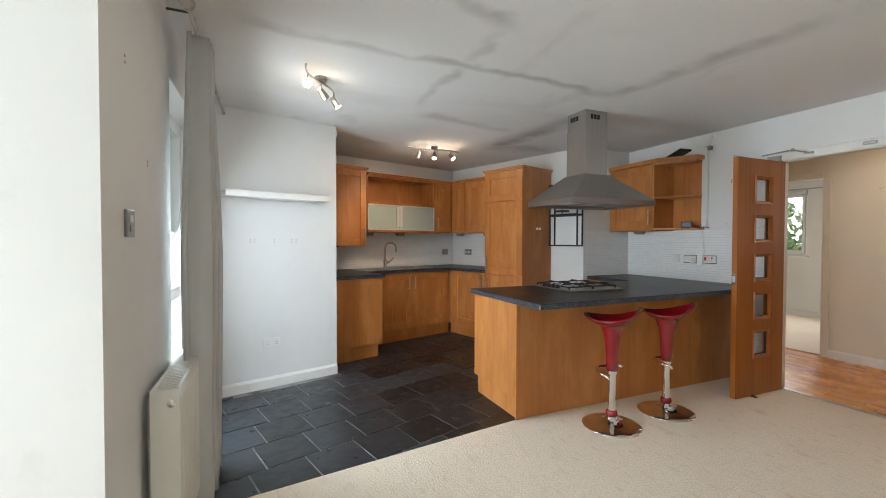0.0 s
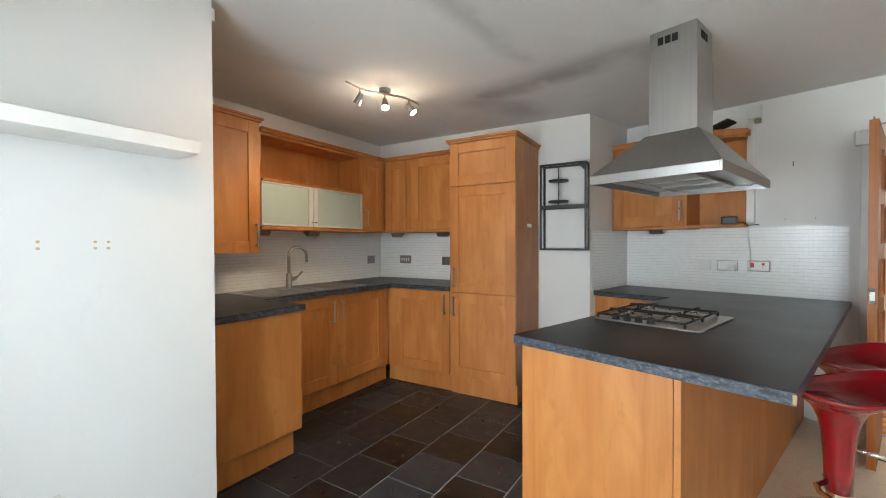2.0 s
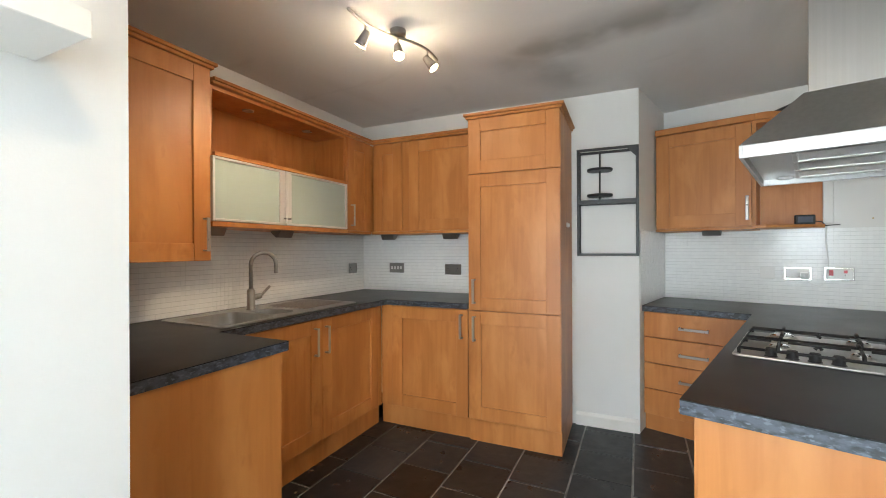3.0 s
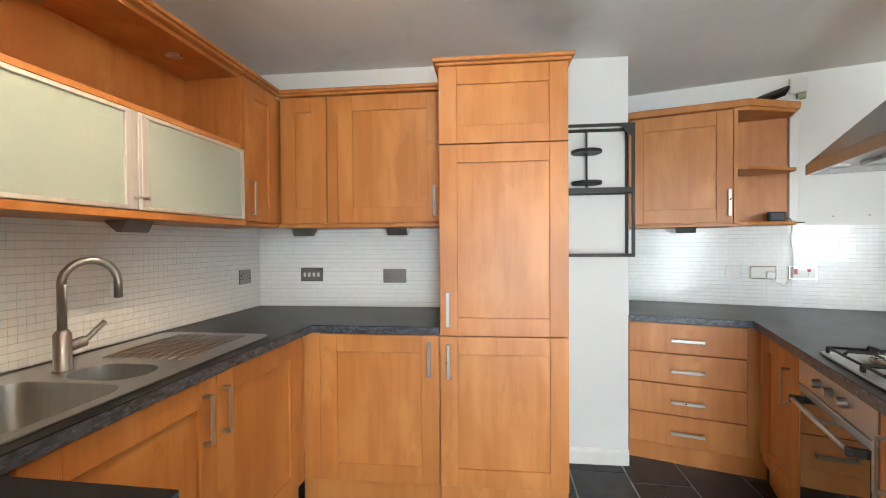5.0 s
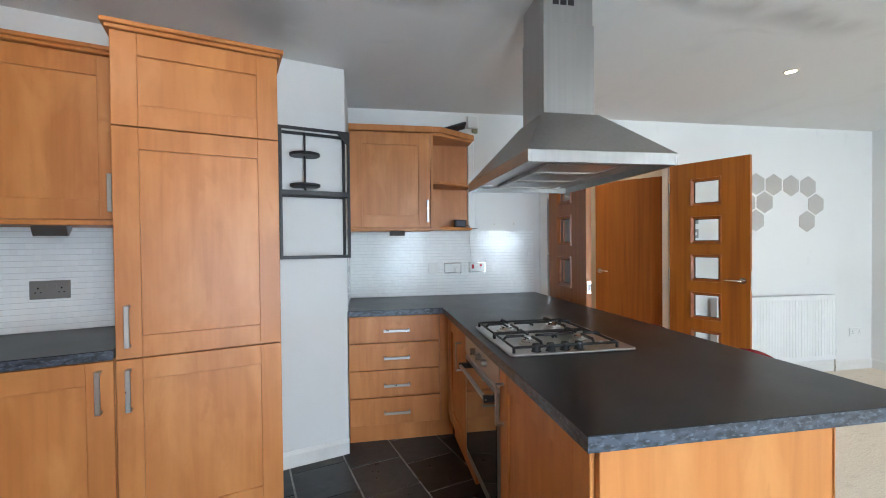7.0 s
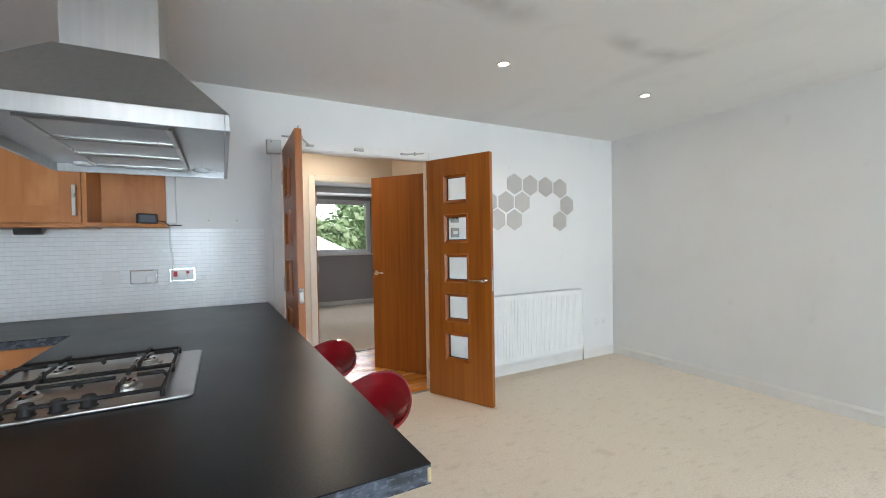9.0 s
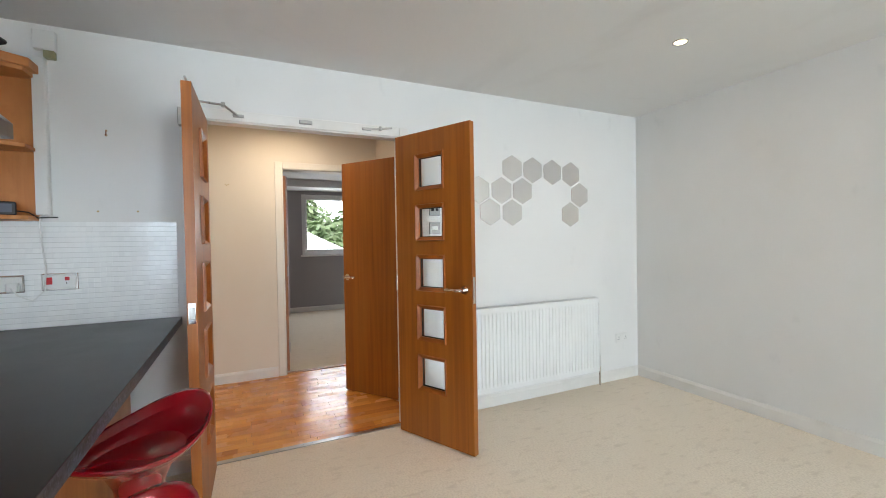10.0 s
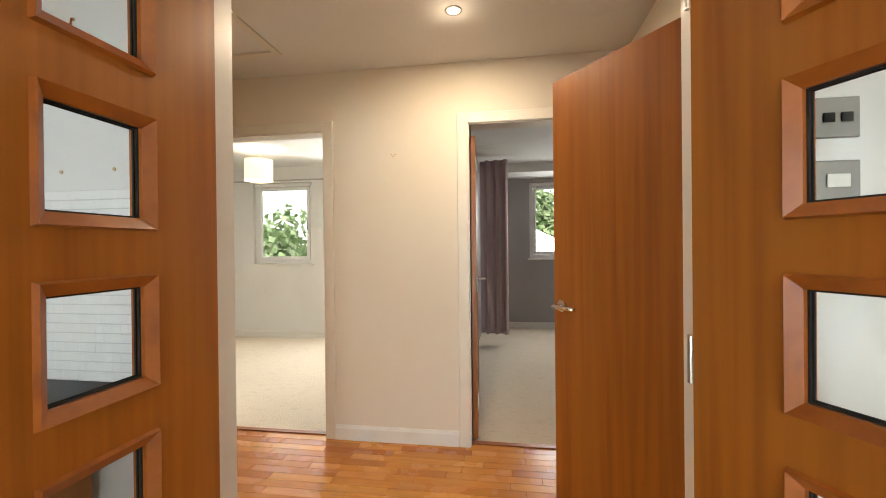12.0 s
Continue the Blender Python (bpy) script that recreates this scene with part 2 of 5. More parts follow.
GRASS = mat("mown_grass", (0.06, 0.11, 0.03), 0.9, layers=[((2, 2, 2), (0.09, 0.13, 0.04), 0.4, 0.7)])
SCREEN = mat("lit_lcd_screen", (0.05, 0.06, 0.08), 0.45, emit=((0.35, 0.42, 0.6), 0.03))
REDSW = mat("red_switch_rocker", (0.5, 0.01, 0.015), 0.3)
GREYSW = mat("grey_metal_plate", (0.30, 0.29, 0.28), 0.34, 0.9)
CARD = mat("chipboard_core", (0.55, 0.42, 0.24), 0.8)

# ---- mesh helpers ----


def finish(bm, name, material, parent=None, label="", smooth=False, bevel=0.0):
    mesh = bpy.data.meshes.new(name)
    bmesh.ops.recalc_face_normals(bm, faces=bm.faces)
    bm.to_mesh(mesh)
    bm.free()
    mesh.materials.append(material)
    if smooth:
        for p in mesh.polygons:
            p.use_smooth = True
    ob = new(name, mesh)
    if bevel:
        md = ob.modifiers.new("bevel", "BEVEL")
        md.width, md.segments, md.limit_method, md.angle_limit = bevel, 2, "ANGLE", radians(40)
    if parent is not None:
        ob.parent = parent
    if label:
        tagged(ob, label)
    return ob


def part(name, bm, material, parent, label="", smooth=False, bevel=0.0):
    return finish(bm, name, material, parent, label, smooth, bevel)


def thing(name, m, label, category, group="", kind=""):
    ob = new(name)
    ob.empty_display_size = 0.05
    ob.matrix_world = m
    return tagged(ob, label, category, group, kind)


def structure(name, bm, material, label, category, bevel=0.0, smooth=False, m=None):
    ob = finish(bm, name, material, bevel=bevel, smooth=smooth)
    if m is not None:
        ob.matrix_world = m
    return tagged(ob, label, category, kind="structure")


def box(bm, x0, x1, y0, y1, z0, z1, m=None, ch=0.0):
    """A box in bm, with chamfered edges where ch is given."""
    made = bmesh.ops.create_cube(bm, size=1.0)["verts"]
    for v in made:
        v.co = Vector((x0 if v.co.x < 0 else x1, y0 if v.co.y < 0 else y1, z0 if v.co.z < 0 else z1))
    if ch:
        edges = {e for v in made for e in v.link_edges}
        out = bmesh.ops.bevel(bm, geom=list(edges), offset=ch, segments=1, affect="EDGES", profile=0.5)
        made = list({v for f in out["faces"] for v in f.verts} | {v for v in made if v.is_valid})
    if m is not None:
        bmesh.ops.transform(bm, matrix=m, verts=[v for v in made if v.is_valid])
    return bm


def B(x0, x1, y0, y1, z0, z1, ch=0.0):
    return box(bmesh.new(), min(x0, x1), max(x0, x1), min(y0, y1), max(y0, y1), min(z0, z1), max(z0, z1), ch=ch)


def rod(bm, a, b, r, r2=None, n=16, caps=True):
    """A round bar from a to b."""
    a, b = Vector(a), Vector(b)
    d = b - a
    q = d.to_track_quat("Z", "Y").to_matrix().to_4x4()
    bmesh.ops.create_cone(bm, cap_ends=caps, segments=n, radius1=r, radius2=r if r2 is None else r2, depth=d.length, matrix=Matrix.Translation((a + b) / 2) @ q)
    return bm


def lathe(bm, profile, n=40, at=(0, 0, 0)):
    """Turns (radius, height) pairs about the z axis."""
    rings = []
    for r, z in profile:
        if r < 1e-5:
            rings.append([bm.verts.new((at[0], at[1], at[2] + z))])
        else:
            rings.append([bm.verts.new((at[0] + r * math.cos(2 * math.pi * i / n), at[1] + r * math.sin(2 * math.pi * i / n), at[2] + z)) for i in range(n)])
    for a, b in zip(rings, rings[1:]):
        for i in range(n):
            j = (i + 1) % n
            vs = [a[i % len(a)], a[j % len(a)], b[j % len(b)], b[i % len(b)]]
            vs = list(dict.fromkeys(vs))
            if len(vs) > 2:
                bm.faces.new(vs)
    return bm


def tube(bm, pts, r, n=10):
    """A bent bar of radius r through pts."""
    pts = [Vector(p) for p in pts]
    rings = []
    up = Vector((0.13, 0.21, 1)).normalized()
    for i, p in enumerate(pts):
        d = (pts[min(i + 1, len(pts) - 1)] - pts[max(i - 1, 0)]).normalized()
        s = d.cross(up)
        if s.length < 0.2:
            s = d.cross(Vector((1, 0.1, 0)))
        s.normalize()
        w = s.cross(d)
        rings.append([bm.verts.new(p + r * (math.cos(2 * math.pi * k / n) * s + math.sin(2 * math.pi * k / n) * w)) for k in range(n)])
    for a, b in zip(rings, rings[1:]):
        for k in range(n):
            bm.faces.new((a[k], a[(k + 1) % n], b[(k + 1) % n], b[k]))
    bm.faces.new(rings[0][::-1])
    bm.faces.new(rings[-1])
    return bm


def slab(outer, holes, z0, z1):
    """A plate with the outline outer and the holes given, from z0 to z1."""
    bm = bmesh.new()
    for z in (z0, z1):
        edges = []
        for loop in (outer, *holes):
            vs = [bm.verts.new((x, y, z)) for x, y in loop]
            edges += [bm.edges.new((vs[i], vs[(i + 1) % len(vs)])) for i in range(len(vs))]
        bmesh.ops.triangle_fill(bm, use_beauty=True, use_dissolve=True, edges=edges)
    bm.verts.ensure_lookup_table()
    n = sum(len(l) for l in (outer, *holes))
    k = 0
    for loop in (outer, *holes):
        for i in range(len(loop)):
            a, b = k + i, k + (i + 1) % len(loop)
            bm.faces.new((bm.verts[a], bm.verts[b], bm.verts[b + n], bm.verts[a + n]))
        k += len(loop)
    return bm


def rounded(x0, x1, y0, y1, r, n=6):
    out = []
    for cx, cy, a0 in ((x1 - r, y1 - r, 0), (x0 + r, y1 - r, 90), (x0 + r, y0 + r, 180), (x1 - r, y0 + r, 270)):
        for i in range(n + 1):
            a = radians(a0 + 90 * i / n)
            out.append((cx + r * math.cos(a), cy + r * math.sin(a)))
    return out


# ---- plan ----
H = 2.425                                  # ceiling
K = Vector((2.588, 5.918, 0))              # corner of the sink wall and the tall-unit wall
WT, WB = 0.932, 0.894                      # sink worktop, top and underside
PT, PB = 0.892, 0.852                      # peninsula worktop, top and underside
F_S = Matrix.Translation(K) @ pose(0, 0, 0, 0, 0, 16.3)     # sink wall: x along it, y into it
F_B = Matrix.Translation(K) @ pose(0, 0, 0, 0, 0, -72.2)    # tall-unit wall
XW = 4.03                                  # wall with the double doors
F_R = pose(XW, 3.735, 0, 0, 0, -90)         # the same wall from the kitchen's corner on
E_ = F_B @ Vector((2.309, 0, 0))            # end of the tall-unit wall
STUB = Vector((0.448, 4.00, 0))             # free end of the shelf wall
F_T = Matrix.Translation(STUB) @ pose(0, 0, 0, 0, 0, 15.8)
WW = -0.613                                # window wall
SOUTH = -1.505
HX = 5.62                                  # far wall of the hall


def strip(points, t, z0, z1):
    """An upright wall along two points, t metres thick to the left of its run."""
    a, b = Vector(points[0]).xy, Vector(points[1]).xy
    d = (b - a).normalized()
    n = Vector((-d.y, d.x)) * t
    return slab([a[:], b[:], (b + n)[:], (a + n)[:]], [], z0, z1)


def w2(f, x, y):
    p = f @ Vector((x, y, 0))
    return (p.x, p.y)


# floors
structure("carpet", slab([(-4.7, SOUTH), (XW + 0.02, SOUTH), (XW + 0.02, 2.42), (1.47, 2.40), (WW, 2.115), (WW, 1.3), (-4.7, 1.3)], [], -0.10, 0.0), CARPET, "worn beige loop-pile carpet with faint stains", "carpet")
structure("tile_bed", slab([(WW, 2.115), (1.47, 2.40), (XW, 2.42), (XW, 3.9), (3.4, 4.2), w2(F_S, 0.2, 0.2), w2(F_S, -2.7, 0.2), w2(F_T, -1.3, 0.3)], [], -0.10, -0.005), GROUT, "grey mortar bed under the slate tiles", "floor")
structure("hall_floor", slab([(XW + 0.02, -0.4), (HX + 0.06, -0.4), (HX + 0.06, 3.7), (XW + 0.02, 3.7)], [], -0.10, -0.012), DARK, "dark underlay beneath the hall floorboards", "floor")
structure("bedroom_carpet_1", slab([(HX + 0.06, 1.75), (8.6, 1.75), (8.6, 5.8), (HX + 0.06, 5.8)], [], -0.10, -0.002), CARPET, "pale beige carpet in the white bedroom", "carpet")
structure("bedroom_carpet_2", slab([(HX + 0.06, -2.0), (9.6, -2.0), (9.6, 1.75), (HX + 0.06, 1.75)], [], -0.10, -0.002), CARPET, "pale beige carpet in the grey bedroom", "carpet")
structure("ceiling", B(-4.9, 9.8, -2.2, 6.6, H, H + 0.12), CEIL, "off-white ceiling with grey smudges and filled cracks", "ceiling")

# walls
structure("wall_sink", strip([w2(F_S, 0.25, 0), w2(F_S, -2.75, 0)], -0.15, -0.1, H), WALL, "white painted wall behind the sink", "wall")
structure("wall_tall_units", strip([w2(F_B, 0, 0), w2(F_B, 2.309, 0)], 0.15, -0.1, H), WALL, "white painted kitchen wall behind the tall unit", "wall")
structure("wall_kitchen_return", slab([(E_.x, E_.y), (XW, 3.735), (XW + 0.1, 3.9), (E_.x + 0.15, E_.y + 0.10)], [], -0.1, H), WALL, "short white wall beside the drawers", "wall")
structure("wall_shelf", slab([w2(F_T, 0, 0), w2(F_T, -1.2, 0), w2(F_T, -1.2, 0.12), w2(F_T, -0.12, 0.12), w2(F_T, -0.12, 1.3), w2(F_T, 0, 1.3)], [], -0.1, H), WALL, "white painted wall with a floating shelf, scuffed", "wall")


def wall_x(name, x0, x1, y0, y1, openings, material, label):
    """A wall square to x with openings (y0, y1, z0, z1)."""
    bm = bmesh.new()
    cuts = sorted(openings)
    y = y0
    for a, b, z0, z1 in cuts:
        box(bm, x0, x1, y, a, -0.1, H)
        if z0 > -0.1:
            box(bm, x0, x1, a, b, -0.1, z0)
        box(bm, x0, x1, a, b, z1, H)
        y = b
    box(bm, x0, x1, y, y1, -0.1, H)
    return structure(name, bm, material, label, "wall")


DY0, DY1, DZ = 0.823, 2.062, 2.040
wall_x("wall_doors", XW, XW + 0.04, SOUTH, 3.9, [(DY0, DY1, -0.1, DZ)], WALL, "white painted wall with double doors and mirror hexagons")
wall_x("wall_hall_near", XW + 0.04, XW + 0.075, 0.4, 3.8, [(DY0, DY1, -0.1, DZ)], HALLWALL, "cream painted hall side of the door wall")
wall_x("wall_window", WW - 0.30, WW, 1.3, 4.2, [(2.22, 3.28, 0.02, 2.10)], WALL, "white painted wall with the glazed balcony door")
structure("wall_bay_side", B(-4.9, WW - 0.30, 1.3, 1.5, -0.1, H), WALL, "white painted side wall of the bay", "wall")
wall_x("wall_bay", -4.7, -4.5, SOUTH - 0.1, 1.3, [(-0.95, 1.15, 0.35, 2.2)], WALL, "unseen white painted wall with the assumed bay window")
structure("wall_south", B(-4.9, XW + 0.075, SOUTH - 0.15, SOUTH, -0.1, H), WALL, "plain white painted living room wall", "wall")
A0, A1, B0, B1 = 2.466, 3.226, 0.733, 1.493
wall_x("wall_hall_far", HX, HX + 0.06, 0.4, 3.8, [(B0, B1, -0.1, 2.03), (A0, A1, -0.1, 2.03)], HALLWALL, "cream painted hall wall between two bedroom doorways")
wall_x("wall_bedroom_near_1", HX + 0.06, HX + 0.12, 1.7, 5.8, [(A0, A1, -0.1, 2.03)], WALL, "white bedroom wall with the doorway")
wall_x("wall_bedroom_near_2", HX + 0.06, HX + 0.12, -2.0, 1.7, [(B0, B1, -0.1, 2.03)], GREYWALL, "grey bedroom wall with the doorway")
structure("wall_hall_end", B(XW + 0.075, HX, 3.6, 3.7, -0.1, H), HALLWALL, "cream hall end wall", "wall")
bm = B(XW + 0.075, 4.25, 0.43, 0.55, -0.1, H)
box(bm, 5.02, HX, 0.43, 0.55, -0.1, H)
box(bm, 4.25, 5.02, 0.43, 0.55, 2.01, H)
structure("wall_hall_side", bm, HALLWALL, "cream hall wall with a cupboard doorway", "wall")
structure("cupboard_back", B(XW + 0.075, HX, -0.45, -0.38, -0.1, H), HALLWALL, "cream back wall of the hall cupboard", "wall")
BX1, BX2 = 8.5, 9.5
WIN = {"a": (3.97, 4.87, 1.05, 2.20), "b": (2.80, 3.73, 1.05, 2.20), "c": (-0.45, 0.91, 1.08, 2.24)}
wall_x("wall_bedroom_1", BX1, BX1 + 0.2, 1.7, 5.9, [WIN["b"], WIN["a"]], WALL, "white bedroom wall with two windows")
wall_x("wall_bedroom_2", BX2, BX2 + 0.2, -2.1, 1.8, [WIN["c"]], GREYWALL, "grey bedroom wall with a window")
structure("wall_bedroom_1_side", B(HX + 0.12, BX1, 5.7, 5.85, -0.1, H), WALL, "white bedroom side wall", "wall")
structure("wall_bedroom_between", B(HX + 0.12, BX2, 1.70, 1.76, -0.1, H), WALL, "white partition between the bedrooms", "wall")
structure("wall_bedroom_2_side", B(HX + 0.12, BX2, 1.64, 1.697, -0.1, H), GREYWALL, "grey bedroom partition", "wall")
structure("wall_bedroom_2_end", B(HX + 0.12, BX2, -2.1, -1.95, -0.1, H), GREYWALL, "grey bedroom side wall", "wall")
structure("ceiling_bulkhead", B(8.9, BX2 - 0.002, -1.95, 1.64, 2.30, H - 0.002), WALL, "white dropped ceiling strip above the bedroom window", "ceiling")

# skirting boards


def skirting(name, a, b, label="white painted skirting board", h=0.095, t=0.016):
    """A skirting board from a to b, standing out to the right of its run."""
    a, b = Vector(a), Vector(b)
    d = b - a
    m = Matrix.Translation((a.x, a.y, 0)) @ pose(0, 0, 0, 0, 0, math.degrees(math.atan2(d.y, d.x)))
    bm = bmesh.new()
    prof = [(0, 0), (-t, 0), (-t, h - 0.02), (-t * 0.55, h - 0.006), (-t * 0.4, h), (0, h)]
    ends = [[bm.verts.new((x, y, z)) for y, z in prof] for x in (0, d.length)]
    for i in range(len(prof)):
        j = (i + 1) % len(prof)
        bm.faces.new((ends[0][i], ends[0][j], ends[1][j], ends[1][i]))
    bm.faces.new(ends[0])
    bm.faces.new(ends[1][::-1])
    ob = finish(bm, name, TRIM)
    ob.matrix_world = m
    return tagged(ob, label, "skirting", kind="structure")


skirting("baseboard_1", w2(F_T, -1.1, 0), w2(F_T, 0.0, 0), "white skirting board below the floating shelf")
skirting("baseboard_2", (XW, 0.78), (XW, SOUTH), "white skirting board behind the radiator")
skirting("baseboard_3", (XW, SOUTH), (-4.5, SOUTH), "white skirting board along the plain wall")
skirting("baseboard_4", w2(F_B, 1.88, 0), w2(F_B, 2.309, 0), "white skirting board beside the tall unit")
skirting("baseboard_5", (XW, 2.37), (XW, 2.115), "white skirting board behind the open door")
skirting("baseboard_6", (HX, 2.396), (HX, 1.573), "white skirting board in the hall")
skirting("baseboard_7", (BX1, 5.7), (BX1, 1.76), "white skirting board below the bedroom windows")
skirting("baseboard_8", (BX2, 1.64), (BX2, -1.95), "white skirting board in the grey bedroom")


# door linings and architraves
def lining_x(name, x0, x1, y0, y1, z, faces, label, material=TRIM, lip=0.07):
    """A lining through a wall square to x, with an architrave on the faces given (-1 near, 1 far)."""
    bm = bmesh.new()
    t = 0.022
    box(bm, x0, x1, y0, y0 + t, 0, z)
    box(bm, x0, x1, y1 - t, y1, 0, z)
    box(bm, x0, x1, y0 + t, y1 - t, z - t, z)
    for f in faces:
        xa, xb = (x0 - 0.016, x0 - 0.001) if f < 0 else (x1 + 0.001, x1 + 0.016)
        box(bm, xa, xb, y0 + t - 0.006 - lip, y0 + t - 0.006, 0, z + lip - 0.02, ch=0.004)
        box(bm, xa, xb, y1 - t + 0.006, y1 - t + 0.006 + lip, 0, z + lip - 0.02, ch=0.004)
        box(bm, xa, xb, y0 + t - 0.006, y1 - t + 0.006, z - t + 0.006, z + lip - 0.02, ch=0.004)
    return structure(name, bm, material, label, "door frame")


HALLTRIM = mat("cream_gloss_paint", (0.74, 0.68, 0.58), 0.4, layers=[((6, 6, 6), (0.68, 0.61, 0.50), 0.5, 0.85)])
lining_x("door_frame_1", XW - 0.004, XW + 0.079, DY0, DY1, DZ, (-1,), "white painted lining of the double doorway")
lining_x("door_frame_2", HX - 0.002, HX + 0.122, A0 - 0.022, A1 + 0.022, 2.05, (-1,), "cream painted frame of the white bedroom's doorway", HALLTRIM)
lining_x("door_frame_3", HX - 0.002, HX + 0.122, B0 - 0.022, B1 + 0.022, 2.05, (-1,), "cream painted frame of the grey bedroom's doorway", HALLTRIM)
structure("threshold_1", B(XW - 0.01, XW + 0.03, DY0 + 0.02, DY1 - 0.02, -0.001, 0.006, ch=0.002), NICKEL, "thin metal threshold strip between carpet and boards", "threshold")
structure("threshold_2", B(HX + 0.03, HX + 0.07, A0, A1, -0.001, 0.008, ch=0.002), BEAD, "brown threshold strip at the white bedroom", "threshold")
structure("threshold_3", B(HX + 0.03, HX + 0.07, B0, B1, -0.001, 0.008, ch=0.002), BEAD, "brown threshold strip at the grey bedroom", "threshold")
bm = B(4.62, 5.32, 2.58, 2.62, H - 0.012, H - 0.001)
box(bm, 4.62, 5.32, 3.26, 3.30, H - 0.012, H - 0.001)
box(bm, 4.62, 4.66, 2.62, 3.26, H - 0.012, H - 0.001)
box(bm, 5.28, 5.32, 2.62, 3.26, H - 0.012, H - 0.001)
structure("loft_hatch_trim", bm, HALLTRIM, "cream painted trim of the loft hatch in the ceiling", "loft hatch")

# ---- kitchen cabinets ----


def bar_handle(parent, x, y, z, vertical=True, length=0.165):
    """A flat satin bar handle on two posts; y is the door's front."""
    bm = bmesh.new()
    h = length / 2
    if vertical:
        box(bm, x - 0.009, x + 0.009, y - 0.033, y - 0.027, z - h, z + h, ch=0.002)
        for s in (-1, 1):
            box(bm, x - 0.009, x + 0.009, y - 0.028, y, z + s * (h - 0.005) - 0.004, z + s * (h - 0.005) + 0.004)
    else:
        box(bm, x - h, x + h, y - 0.033, y - 0.027, z - 0.009, z + 0.009, ch=0.002)
        for s in (-1, 1):
            box(bm, x + s * (h - 0.005) - 0.004, x + s * (h - 0.005) + 0.004, y - 0.028, y, z - 0.009, z + 0.009)
    return part("handle", bm, NICKEL, parent, "satin nickel bar handle")


def shaker(parent, x0, x1, z0, z1, y, rail=0.086, name="door", handle=None, gap=0.0022):
    """A framed door: a sunk panel that carries two stiles, two rails and a handle. y is its back; handle: (x, z, vertical)."""
    x0, x1, z0, z1 = x0 + gap, x1 - gap, z0 + gap, z1 - gap
    f = y - 0.020
    door = part(name, B(x0 + rail - 0.003, x1 - rail + 0.003, f + 0.011, y - 0.002, z0 + rail - 0.003, z1 - rail + 0.003), WOOD, parent)
    part("stile", B(x0, x0 + rail, f, y, z0, z1, ch=0.0018), WOOD, door)
    part("stile", B(x1 - rail, x1, f, y, z0, z1, ch=0.0018), WOOD, door)
    part("rail", B(x0 + rail, x1 - rail, f + 0.0006, y, z0, z0 + rail, ch=0.0018), WOOD, door)
    part("rail", B(x0 + rail, x1 - rail, f + 0.0006, y, z1 - rail, z1, ch=0.0018), WOOD, door)
    if handle:
        bar_handle(door, handle[0], f, handle[1], handle[2])
    return door


def carcass(parent, x0, x1, depth, z0, z1, t=0.018):
    """An open-fronted box of panels behind the doors."""
    part("side_panel", B(x0, x0 + t, -depth, -0.002, z0, z1), WOOD, parent)
    part("side_panel", B(x1 - t, x1, -depth, -0.002, z0, z1), WOOD, parent)
    part("bottom_panel", B(x0 + t, x1 - t, -depth, -0.002, z0, z0 + t), WOOD, parent)
    part("top_panel", B(x0 + t, x1 - t, -depth, -0.002, z1 - t, z1), WOOD, parent)
    part("back_panel", B(x0 + t, x1 - t, -0.016, -0.002, z0 + t, z1 - t), WOOD, parent)


def cornice(parent, x0, x1, depth, z, left=True, right=False, name="cornice"):
    """A moulded board that runs round the top of a unit."""
    bm = bmesh.new()
    for dz0, dz1, out in ((0.0, 0.016, 0.012), (0.016, 0.034, 0.024)):
        box(bm, x0 - (out if left else 0), x1 + (out if right else 0), -depth - out, -0.002, z + dz0, z + dz1 - 0.0004, ch=0.0025)
    return part(name, bm, WOOD, parent)


def plinth(parent, x0, x1, y, h=0.165):
    return part("plinth", B(x0, x1, y, y + 0.018, 0.0, h, ch=0.001), WOOD, parent)


D = 0.565         # base units, to the back of their doors
# sink run
u = thing("sink_base_unit", F_S @ pose(-1.83, 0, 0), "honey wood sink base unit with two framed doors under the worktop", "kitchen cabinet", "base cabinets")
carcass(u, 0.0, 1.20, D, 0.157, 0.72)
shaker(u, 0.02, 0.614, 0.157, WB - 0.006, -D, handle=(0.553, 0.756, True))
shaker(u, 0.614, 1.205, 0.157, WB - 0.006, -D, handle=(0.646, 0.756, True))
part("filler", B(1.207, 1.250, -D - 0.018, -D, 0.157, WB - 0.002), WOOD, u)
plinth(u, 0.0, 1.28, -D + 0.03, 0.153)
u = thing("corner_base_unit", F_B @ pose(0, 0, 0), "honey wood corner base unit with one framed door", "kitchen cabinet", "base cabinets")
carcass(u, 0.60, 1.245, D, 0.157, WB - 0.001)
shaker(u, 0.648, 1.245, 0.157, WB - 0.006, -D, handle=(1.198, 0.773, True))
part("filler", B(0.560, 0.646, -D - 0.012, -D, 0.157, WB - 0.002), WOOD, u)
plinth(u, 0.54, 1.245, -D + 0.031, 0.153)
u = thing("tall_unit", F_B @ pose(1.248, 0, 0), "tall honey wood larder unit with three framed doors", "kitchen cabinet")
carcass(u, 0.0, 0.607, D, 0.157, 2.170)
shaker(u, 0.0, 0.607, 0.157, 0.885, -D, handle=(0.043, 0.766, True))
shaker(u, 0.0, 0.607, 0.885, 1.800, -D, handle=(0.043, 1.016, True))
shaker(u, 0.0, 0.607, 1.800, 2.170, -D)
cornice(u, 0.0, 0.607, D + 0.02, 2.170, True, True)
plinth(u, 0.0, 0.607, -D + 0.012, 0.153)
part("side_plinth", B(0.589, 0.607, -D + 0.03, -0.01, 0, 0.155), WOOD, u)
